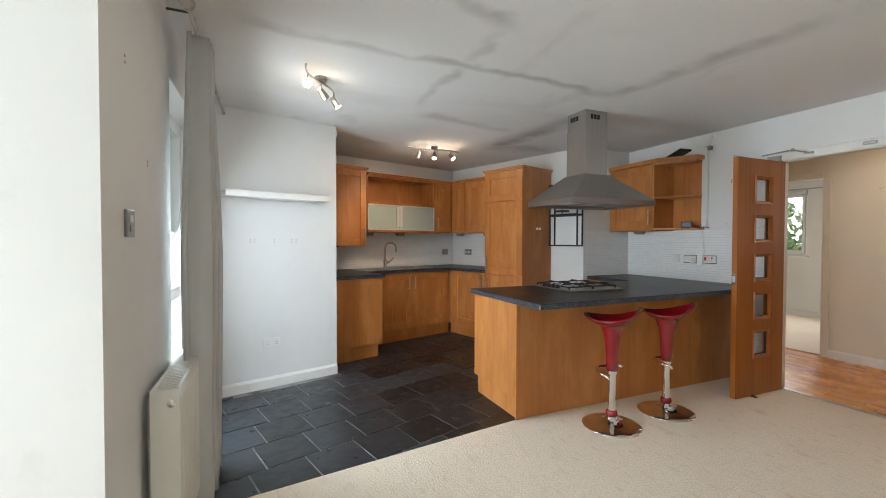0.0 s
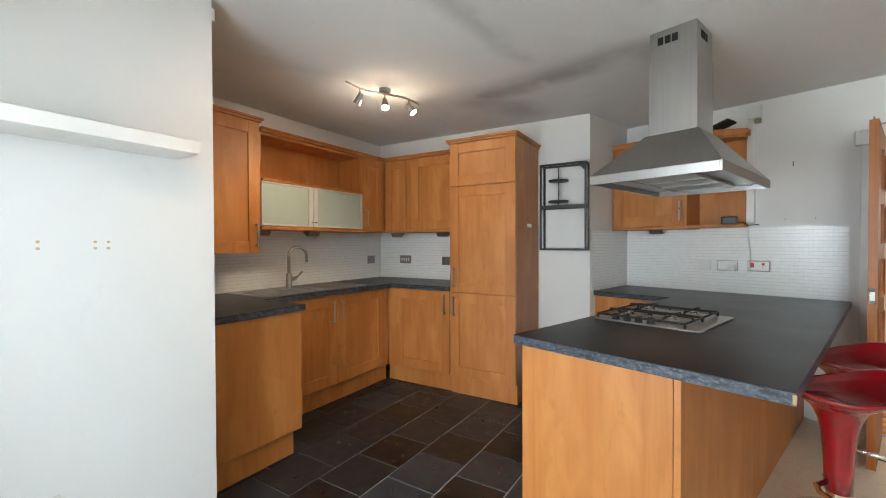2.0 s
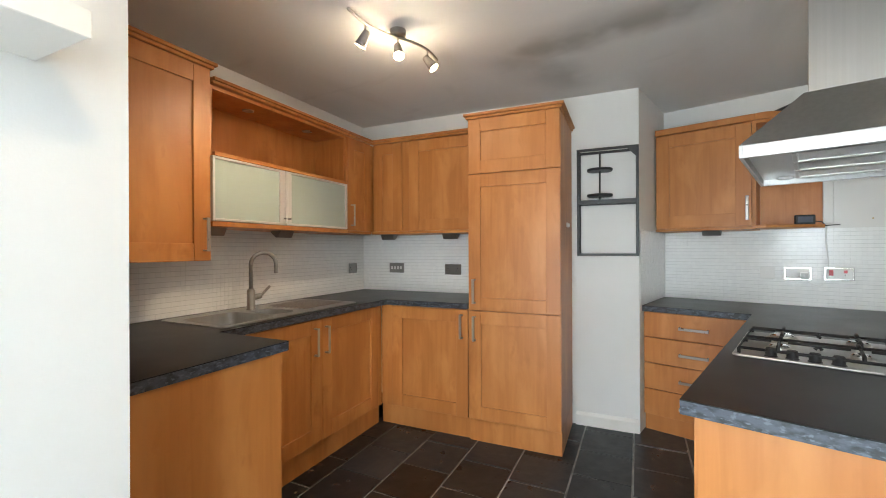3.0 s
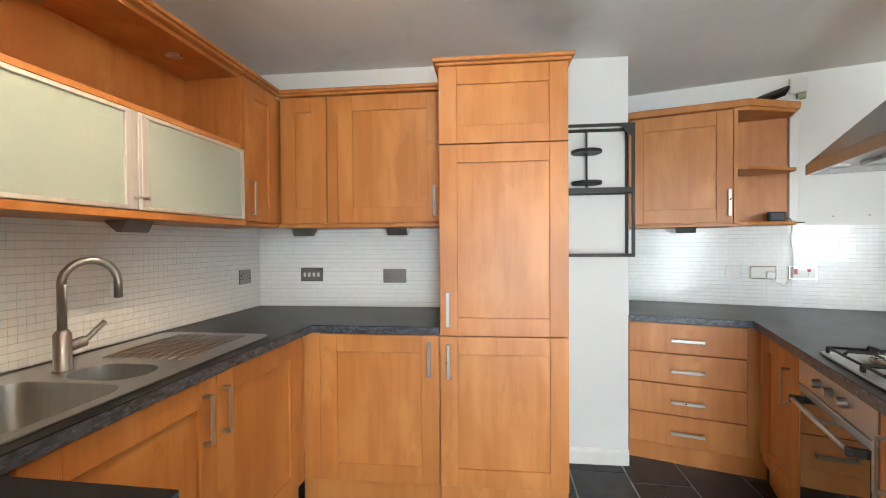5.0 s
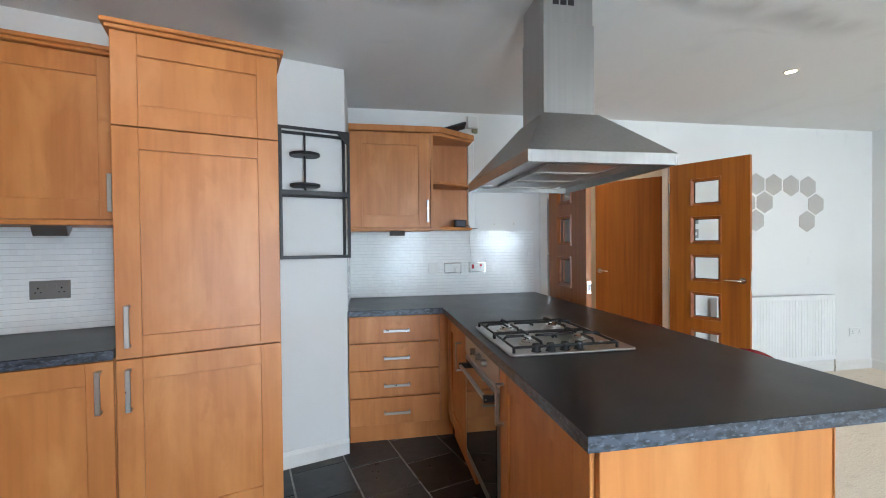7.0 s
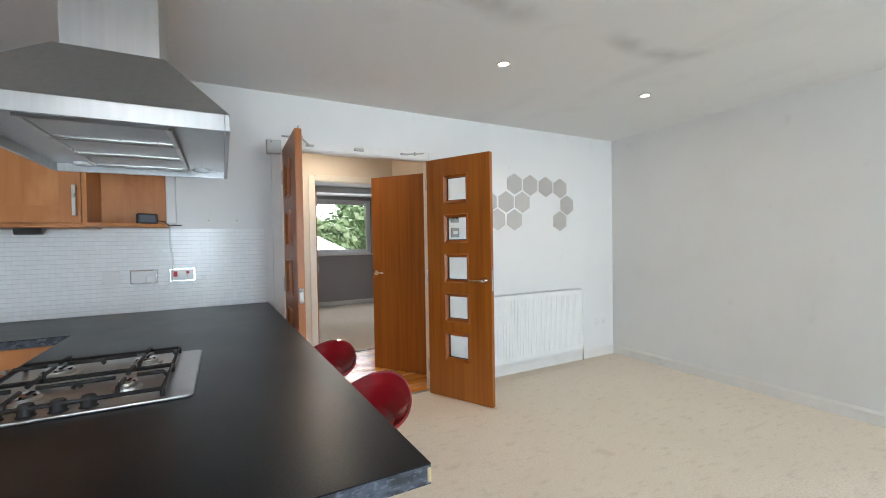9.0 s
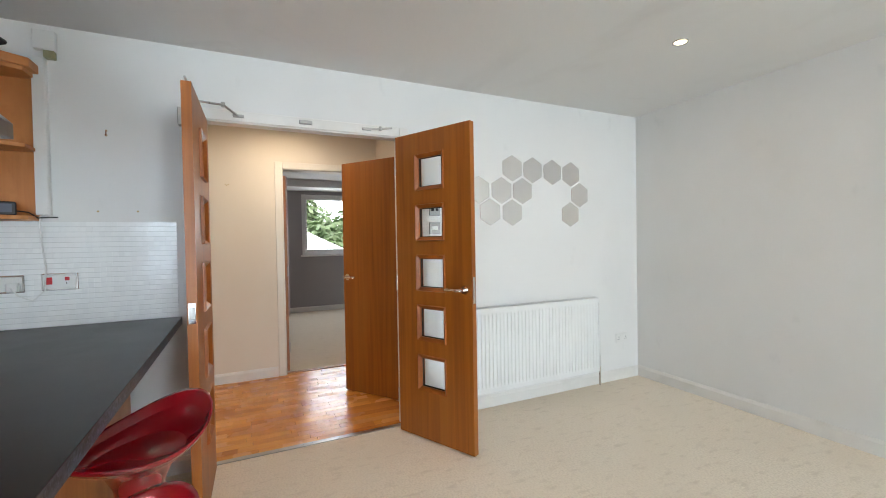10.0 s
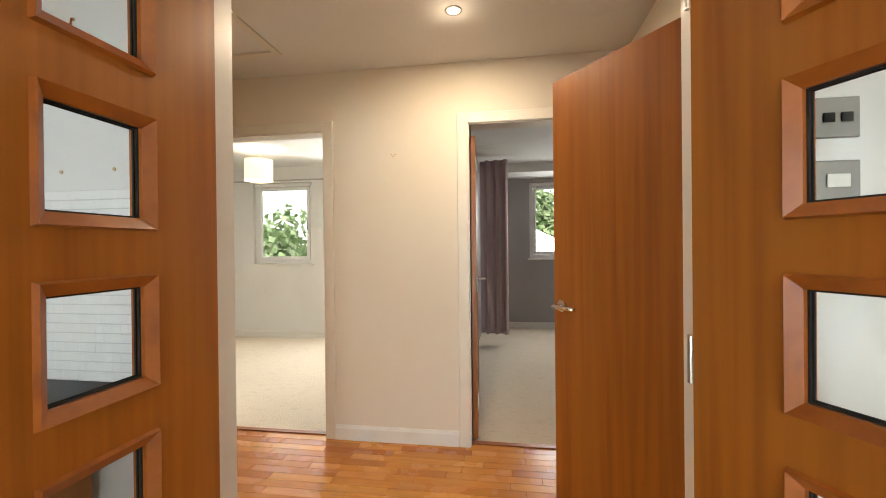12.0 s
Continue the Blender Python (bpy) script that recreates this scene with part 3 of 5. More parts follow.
u = thing("switch_knob_pair", F_B @ pose(1.8555, -0.30, 1.46), "two small white cupboard locks on the tall unit's side", "catch")
part("catch", lathe(bmesh.new(), [(0, 0), (0.016, 0), (0.014, 0.012), (0, 0.016)], 16), WHITEPL, u, smooth=True)
part("catch", lathe(bmesh.new(), [(0, 0), (0.016, 0), (0.014, 0.012), (0, 0.016)], 16, (0, 0.055, 0)), WHITEPL, u, smooth=True)
for c in u.children:
    c.matrix_local = pose(0, 0, 0, 0, 90, 0) if c.name == "catch" else pose(0, 0, 0, 0, 90, 0)
# end leg beside the shelf wall
u = thing("end_base_unit", F_S @ pose(-2.575, 0, 0), "honey wood base unit with a plain end panel", "kitchen cabinet", "base cabinets")
part("body", B(0.02, 0.645, -0.983, -0.002, 0.157, WB - 0.001), WOOD, u)
part("end_panel", B(0.0, 0.65, -1.005, -0.985, 0.157, WB - 0.001, ch=0.001), WOOD, u)
part("door", B(0.647, 0.665, -0.981, -0.60, 0.157, WB - 0.004, ch=0.0015), WOOD, u)
part("plinth", B(0.0, 0.615, -0.968, -0.948, 0.0, 0.153, ch=0.001), WOOD, u)
part("side_plinth", B(0.595, 0.613, -0.946, -0.56, 0.0, 0.153, ch=0.001), WOOD, u)

# wall units on the sink wall
UZ0, UZ1 = 1.432, 2.160
u = thing("end_wall_unit", F_S @ pose(-2.455, 0, 0), "honey wood wall unit with one long framed door", "kitchen cabinet", "wall cabinets")
carcass(u, 0.0, 0.68, 0.355, 1.25, 2.20)
shaker(u, 0.145, 0.68, 1.244, 2.20, -0.355, handle=(0.645, 1.375, True))
cornice(u, 0.0, 0.68, 0.375, 2.20, False, True)
u = thing("bridging_wall_unit", F_S @ pose(-1.728, 0, 0), "honey wood wall unit with open shelf above two frosted glass doors", "kitchen cabinet", "wall cabinets")
carcass(u, 0.0, 1.100, 0.295, UZ0 + 0.02, UZ1)
part("shelf", B(0.018, 1.082, -0.313, -0.017, 1.793, 1.813, ch=0.001), WOOD, u)
part("base_rail", B(0.0, 1.100, -0.320, -0.002, UZ0 - 0.010, UZ0 + 0.016, ch=0.002), WOOD, u)
cornice(u, 0.0, 1.100, 0.315, UZ1, False, False)
for x0, x1 in ((0.004, 0.492), (0.496, 1.096)):
    fr = bmesh.new()
    z0, z1, y = UZ0 + 0.02, 1.79, -0.297
    for a in ((x0, x0 + 0.014, z0, z1), (x1 - 0.045, x1, z0, z1) if x0 < 0.1 else (x1 - 0.022, x1, z0, z1), (x0 + 0.014, x1 - 0.022, z0, z0 + 0.014), (x0 + 0.014, x1 - 0.022, z1 - 0.014, z1)):
        box(fr, a[0], a[1], y - 0.02, y, a[2], a[3], ch=0.0015)
    if x0 > 0.1:
        box(fr, x0 + 0.014, x0 + 0.045, y - 0.02, y, z0 + 0.014, z1 - 0.014, ch=0.0015)
    gd = part("glass_door", fr, ALU, u, "aluminium framed frosted glass door")
    part("pane", B(x0 + 0.012, x1 - 0.02, y - 0.012, y - 0.006, z0 + 0.012, z1 - 0.012), FROST, gd, "pale green frosted glass pane")
    hx = x1 - 0.012 if x0 < 0.1 else x0 + 0.02
    part("handle", B(hx - 0.006, hx + 0.006, y - 0.045, y - 0.018, z0 + 0.035, z0 + 0.045, ch=0.002), NICKEL, gd)
for x in (0.34, 0.83):
    part("downlight", lathe(bmesh.new(), [(0, -0.004), (0.022, -0.004), (0.026, -0.006), (0.034, -0.003), (0.034, 0)], 24, (x, -0.17, UZ1 - 0.018)), NICKEL, u, "small round nickel downlight", smooth=True)
u = thing("corner_wall_unit", F_S @ pose(-0.626, 0, 0), "honey wood corner wall unit with two narrow framed doors", "kitchen cabinet", "wall cabinets")
part("body", B(0.002, 0.62, -0.295, -0.002, UZ0 + 0.012, UZ1), WOOD, u)
shaker(u, 0.0, 0.300, UZ0 + 0.012, UZ1 - 0.004, -0.295, rail=0.08, handle=(0.045, UZ0 + 0.13, True))
part("base_rail", B(0.0, 0.300, -0.320, -0.002, UZ0 - 0.010, UZ0 + 0.010, ch=0.002), WOOD, u)
cornice(u, 0.0, 0.310, 0.315, UZ1, False, False)
u = thing("wall_unit", F_B @ pose(0.305, 0, 0), "honey wood wall unit with a narrow and a wide framed door", "kitchen cabinet", "wall cabinets")
part("body", B(0.0, 0.938, -0.295, -0.002, UZ0 + 0.012, UZ1), WOOD, u)
shaker(u, 0.012, 0.281, UZ0 + 0.012, UZ1 - 0.004, -0.295, rail=0.084)
part("filler", B(0.283, 0.341, -0.307, -0.295, UZ0 + 0.012, UZ1 - 0.004), WOOD, u)
shaker(u, 0.343, 0.936, UZ0 + 0.012, UZ1 - 0.004, -0.295, handle=(0.890, UZ0 + 0.13, True))
part("base_rail", B(0.0, 0.938, -0.320, -0.002, UZ0 - 0.010, UZ0 + 0.010, ch=0.002), WOOD, u)
cornice(u, 0.0, 0.938, 0.315, UZ1, False, False)


def cabinet_lamp(m):
    """A wedge-shaped lamp under a wall unit."""
    u = thing("cabinet_lamp", m, "dark wedge-shaped lamp under a wall unit", "cabinet lamp", "under-cabinet lamps")
    bm = bmesh.new()
    w = 0.058
    pts = [(-0.045, 0.0), (0.045, 0.0), (0.045, -0.012), (0.0, -0.044), (-0.02, -0.044)]
    ends = [[bm.verts.new((x, y, z)) for y, z in pts] for x in (-w, w)]
    for i in range(5):
        bm.faces.new((ends[0][i], ends[0][(i + 1) % 5], ends[1][(i + 1) % 5], ends[1][i]))
    bm.faces.new(ends[0])
    bm.faces.new(ends[1][::-1])
    part("housing", bm, GREYSW, u, bevel=0.003)
    part("lens", lathe(bmesh.new(), [(0, -0.002), (0.022, -0.002), (0.024, 0)], 20, (0.0, 0.02, -0.030)), HOODLAMP, u, smooth=True)
    return u


for m in (F_S @ pose(-1.66, -0.22, UZ0 - 0.011), F_S @ pose(-1.17, -0.22, UZ0 - 0.011), F_B @ pose(0.41, -0.22, UZ0 - 0.011), F_B @ pose(0.97, -0.22, UZ0 - 0.011), F_R @ pose(0.37, -0.22, 1.432)):
    cabinet_lamp(m)

# worktop round the sink
SK = (-1.850, -0.820, -0.560, -0.055)            # sink, in the sink wall's frame
bend = w2(F_B, 0.618, -0.602)
c0, c1, c2, c3 = SK[0] + 0.02, SK[1] - 0.40, SK[2] + 0.02, SK[3] - 0.02


def rect_s(x0, x1, y0, y1):
    return [w2(F_S, x, y) for x, y in ((x0, y0), (x1, y0), (x1, y1), (x0, y1))]


# lengths of board that meet round the sink's cutout
SINK_RUN = [
    rect_s(-2.585, -1.905, -1.025, -0.602), rect_s(-2.585, c0, -0.602, -0.003),
    rect_s(c0, c1, -0.602, c2), rect_s(c0, c1, c3, -0.003),
    [w2(F_S, c1, -0.602), bend, w2(F_S, -0.003, -0.003), w2(F_S, c1, -0.003)],
    [bend, w2(F_B, 1.246, -0.602), w2(F_B, 1.246, -0.003), w2(F_S, -0.003, -0.003)],
]
PENINSULA = [
    [(1.470, 2.10), (3.358, 2.1404), (3.358, 3.092), (1.470, 3.092)],
    [(3.358, 2.1404), (XW - 0.002, 2.155), (XW - 0.002, 3.733), (3.358, 3.733)],
]


def boards(outlines, z0, z1):
    bm = bmesh.new()
    for o in outlines:
        lo, hi = [bm.verts.new((x, y, z0)) for x, y in o], [bm.verts.new((x, y, z1)) for x, y in o]
        bm.faces.new(lo[::-1])
        bm.faces.new(hi)
        for i in range(len(o)):
            j = (i + 1) % len(o)
            bm.faces.new((lo[i], lo[j], hi[j], hi[i]))
    bmesh.ops.remove_doubles(bm, verts=bm.verts, dist=0.0003)
    return bm


def worktop(name, outlines, label, z0, z1):
    """A laminate worktop: a dark top sheet on a mottled edge."""
    u = thing(name, Matrix(), label, "worktop")
    part("edge", boards(outlines, z0, z1 - 0.003), EDGE, u, "blue-black mottled laminate edge")
    part("top", boards(outlines, z1 - 0.003, z1), STONE, u)
    return u


worktop("worktop", SINK_RUN, "black laminate worktop round the sink with mottled edge", WB, WT)


# ---- sink and tap ----
def sink():
    u = thing("sink", F_S @ pose(0, 0, WT), "stainless steel one-and-a-half bowl sink with drainer", "sink")
    x0, x1, y0, y1 = SK
    big = rounded(x0 + 0.040, x0 + 0.365, y0 + 0.04, y1 - 0.10, 0.06)
    small = rounded(x0 + 0.395, x0 + 0.555, y0 + 0.08, y1 - 0.17, 0.078)
    part("rim", slab(rounded(x0, x1, y0, y1, 0.05), [big, small], 0.0005, 0.006), STEEL, u, bevel=0.002)
    for loop, deep in ((big, 0.16), (small, 0.10)):
        bm = bmesh.new()
        cx, cy = sum(p[0] for p in loop) / len(loop), sum(p[1] for p in loop) / len(loop)
        rings = []
        for k, z in ((1.0, 0.004), (0.985, -0.01), (0.93, -deep * 0.8), (0.86, -deep), (0.12, -deep - 0.006)):
            rings.append([bm.verts.new((cx + (x - cx) * k, cy + (y - cy) * k, z)) for x, y in loop])
        for p, q in zip(rings, rings[1:]):
            for i in range(len(loop)):
                j = (i + 1) % len(loop)
                bm.faces.new((p[i], p[j], q[j], q[i]))
        bm.faces.new(rings[-1])
        part("bowl", bm, STEEL, u, smooth=True)
        part("waste", lathe(bmesh.new(), [(0, 0.002), (0.025, 0.002), (0.04, 0.004), (0.042, 0)], 24, (cx, cy, -deep - 0.003)), CHROME, u, smooth=True)
    for i in range(9):
        y = y0 + 0.10 + i * 0.036
        part("drainer_rib", tube(bmesh.new(), [(x0 + 0.61, y, 0.004), (x0 + 0.63, y, 0.008), (x1 - 0.07, y, 0.008), (x1 - 0.05, y, 0.004)], 0.006, 8), STEEL, u, smooth=True)
    return u


sink()
u = thing("mixer_tap", F_S @ pose(-1.385, -0.185, WT + 0.006), "brushed steel swan-neck mixer tap with a side lever", "tap")
part("base", lathe(bmesh.new(), [(0, 0), (0.027, 0), (0.027, 0.004), (0.0235, 0.008), (0.0235, 0.115), (0.019, 0.122), (0.0145, 0.128), (0, 0.128)], 28), TAPSTEEL, u, smooth=True)
pts = [(0, 0, 0.12), (0, 0, 0.272)]
sd = Vector((0.86, -0.5, 0)).normalized()
for i in range(13):
    an = math.pi * (1 - i / 12)
    pts.append(sd * (0.072 * (1 + math.cos(an))) + Vector((0, 0, 0.272 + 0.072 * math.sin(an))))
pts.append(sd * 0.144 + Vector((0, 0, 0.215)))
part("spout", tube(bmesh.new(), pts, 0.0125, 16), TAPSTEEL, u, smooth=True)
part("lever", tube(bmesh.new(), [(0.02, -0.004, 0.075), (0.055, -0.01, 0.08), (0.07, -0.014, 0.088), (0.115, -0.03, 0.135)], 0.0085, 12), TAPSTEEL, u, smooth=True)
part("lever_boss", rod(bmesh.new(), (0.015, -0.003, 0.072), (0.06, -0.012, 0.080), 0.018), TAPSTEEL, u, smooth=False)

# ---- drawers, wall unit and peninsula ----
u = thing("drawer_unit", F_R @ pose(0.018, 0, 0), "honey wood unit of four drawers", "drawer unit", "base cabinets")
carcass(u, 0.0, 0.605, 0.632, 0.122, PB - 0.001)
z = 0.122
for h in (0.183, 0.183, 0.181, 0.180):
    dr = part("drawer", B(0.002, 0.603, -0.652, -0.632, z + 0.0025, z + h - 0.0025, ch=0.002), WOOD, u)
    bar_handle(dr, 0.312, -0.652, z + h * 0.46, False, 0.172)
    z += h
plinth(u, 0.0, 0.70, -0.612, 0.118)
part("filler", B(0.606, 0.690, -0.645, -0.633, 0.122, PB - 0.004), WOOD, u)

u = thing("corner_wall_shelf_unit", F_R @ pose(0.020, 0, 0), "honey wood wall unit with framed door and angled open end shelves", "kitchen cabinet", "wall cabinets")
Z0, Z1 = 1.436, 2.158
carcass(u, 0.0, 0.618, 0.31, Z0 + 0.006, Z1)
shaker(u, 0.0, 0.598, Z0 + 0.012, Z1 - 0.004, -0.31, rail=0.09, handle=(0.573, Z0 + 0.135, True))
part("stile", B(0.600, 0.620, -0.328, -0.31, Z0 + 0.006, Z1), WOOD, u)


def end_shelf(z, t, grow=0.0):
    return slab([(0.618, -0.002), (0.618, -0.328 - grow), (0.67 + grow * 0.4, -0.328 - grow), (0.965 + grow, -0.14), (0.965 + grow, -0.002)], [], z, z + t)


part("end_shelf", end_shelf(Z0 - 0.004, 0.020), WOOD, u, bevel=0.002)
part("end_shelf", end_shelf(1.775, 0.018), WOOD, u, bevel=0.002)
part("end_shelf", end_shelf(Z1 - 0.020, 0.020), WOOD, u, bevel=0.002)
part("end_back", B(0.620, 0.965, -0.018, -0.004, Z0 + 0.016, Z1 - 0.02), WOOD, u)
part("base_rail", B(0.0, 0.618, -0.335, -0.002, Z0 - 0.012, Z0 + 0.004, ch=0.002), WOOD, u)
bm = bmesh.new()
box(bm, 0.0, 0.618, -0.350, -0.002, Z1, Z1 + 0.044, ch=0.003)
part("cornice", bm, WOOD, u)
part("end_cornice", end_shelf(Z1 + 0.0005, 0.0430, 0.022), WOOD, u, bevel=0.003)

P0, P1 = 1.488, 3.36
u = thing("peninsula", Matrix(), "honey wood peninsula with plain panelled back and end", "kitchen island")
part("back_panel", B(P0, XW - 0.03, 2.400, 2.420, 0.0, PB - 0.001), WOOD, u)
part("end_panel", B(P0 - 0.002, P0 + 0.018, 2.422, 3.055, 0.150, PB - 0.001, ch=0.001), WOOD, u)
part("end_plinth", B(P0 + 0.012, P0 + 0.030, 2.422, 3.01, 0.0, 0.148, ch=0.001), WOOD, u)
part("corner_post", B(P0 - 0.004, P0 + 0.03, 2.396, 2.399, 0.0, PB - 0.001), WOOD, u)
part("inner_wall", B(P0 + 0.03, XW - 0.03, 2.422, 2.435, 0.0, PB - 0.001), WOOD, u)
F_P = pose(P1, 3.045, 0, 0, 0, 180)
# units seen from the kitchen: x runs back towards the free end, y = 0 is their front
u2 = thing("peninsula_base_unit", F_P, "honey wood peninsula base unit with a framed door beside the oven", "kitchen cabinet", "base cabinets")
part("body", B(0.0, 0.555, 0.0, 0.60, 0.157, PB - 0.001), WOOD, u2)
shaker(u2, 0.06, 0.555, 0.157, PB - 0.004, -0.001, handle=(0.445, 0.68, True))
part("filler", B(-0.02, 0.058, -0.012, -0.001, 0.17, PB - 0.004), WOOD, u2)
part("plinth", B(-0.02, 0.555, 0.03, 0.048, 0, 0.155), WOOD, u2)
u3 = thing("peninsula_end_unit", F_P, "honey wood peninsula base unit with framed door and drawer", "kitchen cabinet", "base cabinets")
part("body", B(1.160, P1 - P0 - 0.02, 0.0, 0.60, 0.17, PB - 0.001), WOOD, u3)
shaker(u3, 1.160, P1 - P0 - 0.02, 0.17, PB - 0.004, -0.001, handle=(1.205, 0.70, True))
part("plinth", B(1.160, P1 - P0 - 0.02, 0.03, 0.048, 0, 0.168), WOOD, u3)
worktop("peninsula_worktop", PENINSULA, "black laminate peninsula worktop with mottled edge", PB, PT)
u4 = thing("corner_chip", pose(1.4685, 2.099, PB), "worn corner of the worktop with bare chipboard showing", "worktop chip")
part("chip", B(-0.001, 0.012, -0.001, 0.010, 0.002, 0.034, ch=0.004), CARD, u4)

# oven under the hob
u = thing("oven", F_P @ pose(0.560, 0, 0), "built-in steel oven with black glass door", "oven")
part("body", B(0.0, 0.595, 0.002, 0.55, 0.17, PB - 0.004), STEEL, u)
part("control_panel", B(0.0, 0.595, -0.022, 0.0, 0.735, PB - 0.006, ch=0.002), STEEL, u)
dr = part("oven_door", B(0.0, 0.595, -0.022, 0.0, 0.185, 0.728, ch=0.003), STEEL, u)
part("oven_window", B(0.03, 0.565, -0.026, -0.0225, 0.225, 0.705, ch=0.001), OVENGLASS, dr, "black oven glass")
bm = bmesh.new()
box(bm, 0.05, 0.545, -0.072, -0.056, 0.672, 0.690, ch=0.004)
part("handle", bm, NICKEL, dr)
for x in (0.05, 0.525):
    part("handle_bracket", B(x, x + 0.02, -0.072, -0.022, 0.667, 0.695, ch=0.002), BLACK, dr, "black handle bracket")
for x in (0.20, 0.30, 0.40):
    bm = bmesh.new()
    rod(bm, (x, -0.022, 0.790), (x, -0.048, 0.790), 0.018, 0.015, 20)
    part("knob", bm, NICKEL, u)
part("drawer_front", B(0.0, 0.595, -0.02, 0.0, 0.17, 0.183), STEEL, u)

# hob
u = thing("gas_hob", pose(2.385, 2.785, PT), "stainless steel four-burner gas hob on the peninsula", "hob")
part("plate", slab(rounded(-0.28, 0.28, -0.265, 0.265, 0.02), [], 0.0005, 0.010), STEEL, u, bevel=0.004)
for x, y, r in ((-0.13, 0.13, 0.036), (0.13, 0.13, 0.046), (-0.13, -0.09, 0.028), (0.14, -0.10, 0.036)):
    bn = part("burner", lathe(bmesh.new(), [(0, 0.010), (r * 1.35, 0.010), (r * 1.3, 0.018), (r, 0.020), (r, 0.028), (0, 0.028)], 28, (x, y, 0)), NICKEL, u, smooth=False)
    part("burner_cap", lathe(bmesh.new(), [(0, 0.036), (r * 0.72, 0.035), (r * 0.9, 0.031), (r * 0.9, 0.0285), (0, 0.0285)], 28, (x, y, 0)), CHROME, bn, "polished burner cap", smooth=False)


def pan_support(x0, x1, y0, y1, cs):
    bm = bmesh.new()
    z = 0.046
    tube(bm, [(x0, y0, z - 0.015), (x1, y0, z - 0.015), (x1, y1, z - 0.015), (x0, y1, z - 0.015), (x0, y0, z - 0.015)], 0.0055, 8)
    for cx, cy in cs:
        for dx, dy in ((1, 0), (-1, 0), (0, 1), (0, -1)):
            ex = x1 if dx > 0 else x0 if dx < 0 else cx
            ey = y1 if dy > 0 else y0 if dy < 0 else cy
            if abs(ex - cx) + abs(ey - cy) > 0.17:
                ex, ey = cx + dx * 0.12, cy + dy * 0.12
            tube(bm, [(cx + dx * 0.025, cy + dy * 0.025, z), (ex - dx * 0.012, ey - dy * 0.012, z), (ex, ey, z - 0.014)], 0.0058, 8)
    for x in (x0, x1):
        for y in (y0, y1):
            tube(bm, [(x, y, z - 0.015), (x, y, 0.0095)], 0.006, 8)
    return part("pan_support", bm, IRON, u, "black cast iron pan support", smooth=True)


pan_support(-0.255, -0.005, -0.19, 0.245, [(-0.13, 0.13), (-0.13, -0.09)])
pan_support(0.005, 0.255, -0.19, 0.245, [(0.13, 0.13), (0.14, -0.10)])
HOBKNOBS = [(-0.245, y) for y in (-0.03, 0.03, 0.09, 0.15)]
for x, y in HOBKNOBS:
    part("knob", lathe(bmesh.new(), [(0.0, 0.040), (0.014, 0.040), (0.017, 0.034), (0.017, 0.014), (0.021, 0.010), (0, 0.010)], 20, (x, y, 0)), IRON, u, "black control knob")

# extractor hood
u = thing("extractor_hood", pose(0, 0, 0), "brushed steel island extractor hood hanging from the ceiling", "extractor hood")
hx0, hx1, hy0, hy1, hz = 2.01, 2.91, 2.415, 3.015, 1.615
cx0, cx1, cy0, cy1 = 2.29, 2.535, 2.595, 2.83
bm = bmesh.new()
lo = [bm.verts.new(p) for p in ((hx0, hy0, hz + 0.045), (hx1, hy0, hz + 0.045), (hx1, hy1, hz + 0.045), (hx0, hy1, hz + 0.045))]
hi = [bm.verts.new(p) for p in ((cx0 - 0.012, cy0 - 0.012, 1.880), (cx1 + 0.012, cy0 - 0.012, 1.880), (cx1 + 0.012, cy1 + 0.012, 1.880), (cx0 - 0.012, cy1 + 0.012, 1.880))]
for i in range(4):
    bm.faces.new((lo[i], lo[(i + 1) % 4], hi[(i + 1) % 4], hi[i]))
bm.faces.new(hi)
part("canopy", bm, STEEL, u)
bm = bmesh.new()
for a in ((hx0, hx1, hy0, hy0 + 0.012), (hx0, hx1, hy1 - 0.012, hy1), (hx0, hx0 + 0.012, hy0 + 0.012, hy1 - 0.012), (hx1 - 0.012, hx1, hy0 + 0.012, hy1 - 0.012)):
    box(bm, a[0], a[1], a[2], a[3], hz, hz + 0.0445, ch=0.001)
part("rim", bm, STEEL, u)
part("underside", slab([(hx0 + 0.012, hy0 + 0.012), (hx1 - 0.012, hy0 + 0.012), (hx1 - 0.012, hy1 - 0.012), (hx0 + 0.012, hy1 - 0.012)], [], hz + 0.030, hz + 0.036), STEEL, u)
for i in range(3):
    x0 = hx0 + 0.10 + i * 0.235
    fl = bmesh.new()
    for a in ((x0, x0 + 0.225, hy0 + 0.14, hy0 + 0.155), (x0, x0 + 0.225, hy1 - 0.155, hy1 - 0.14), (x0, x0 + 0.015, hy0 + 0.155, hy1 - 0.155), (x0 + 0.21, x0 + 0.225, hy0 + 0.155, hy1 - 0.155)):
        box(fl, *a, hz + 0.012, hz + 0.0295, ch=0.002)
    fp = part("grease_filter", fl, NICKEL, u)
    part("mesh", B(x0 + 0.0155, x0 + 0.2095, hy0 + 0.1555, hy1 - 0.1555, hz + 0.018, hz + 0.026), STEEL, fp)
for x, y in ((hx0 + 0.05, hy0 + 0.10), (hx0 + 0.05, hy1 - 0.10), (hx1 - 0.05, hy0 + 0.10), (hx1 - 0.05, hy1 - 0.10)):
    part("lamp_lens", lathe(bmesh.new(), [(0, 0.0), (0.026, 0.0), (0.032, 0.004), (0.032, 0.010)], 24, (x, y, hz + 0.020)), HOODLAMP, u, smooth=True)
bm = B(cx0, cx1, cy0, cy1, 1.877, 2.27, ch=0.002)
part("lower_duct", bm, STEEL, u)
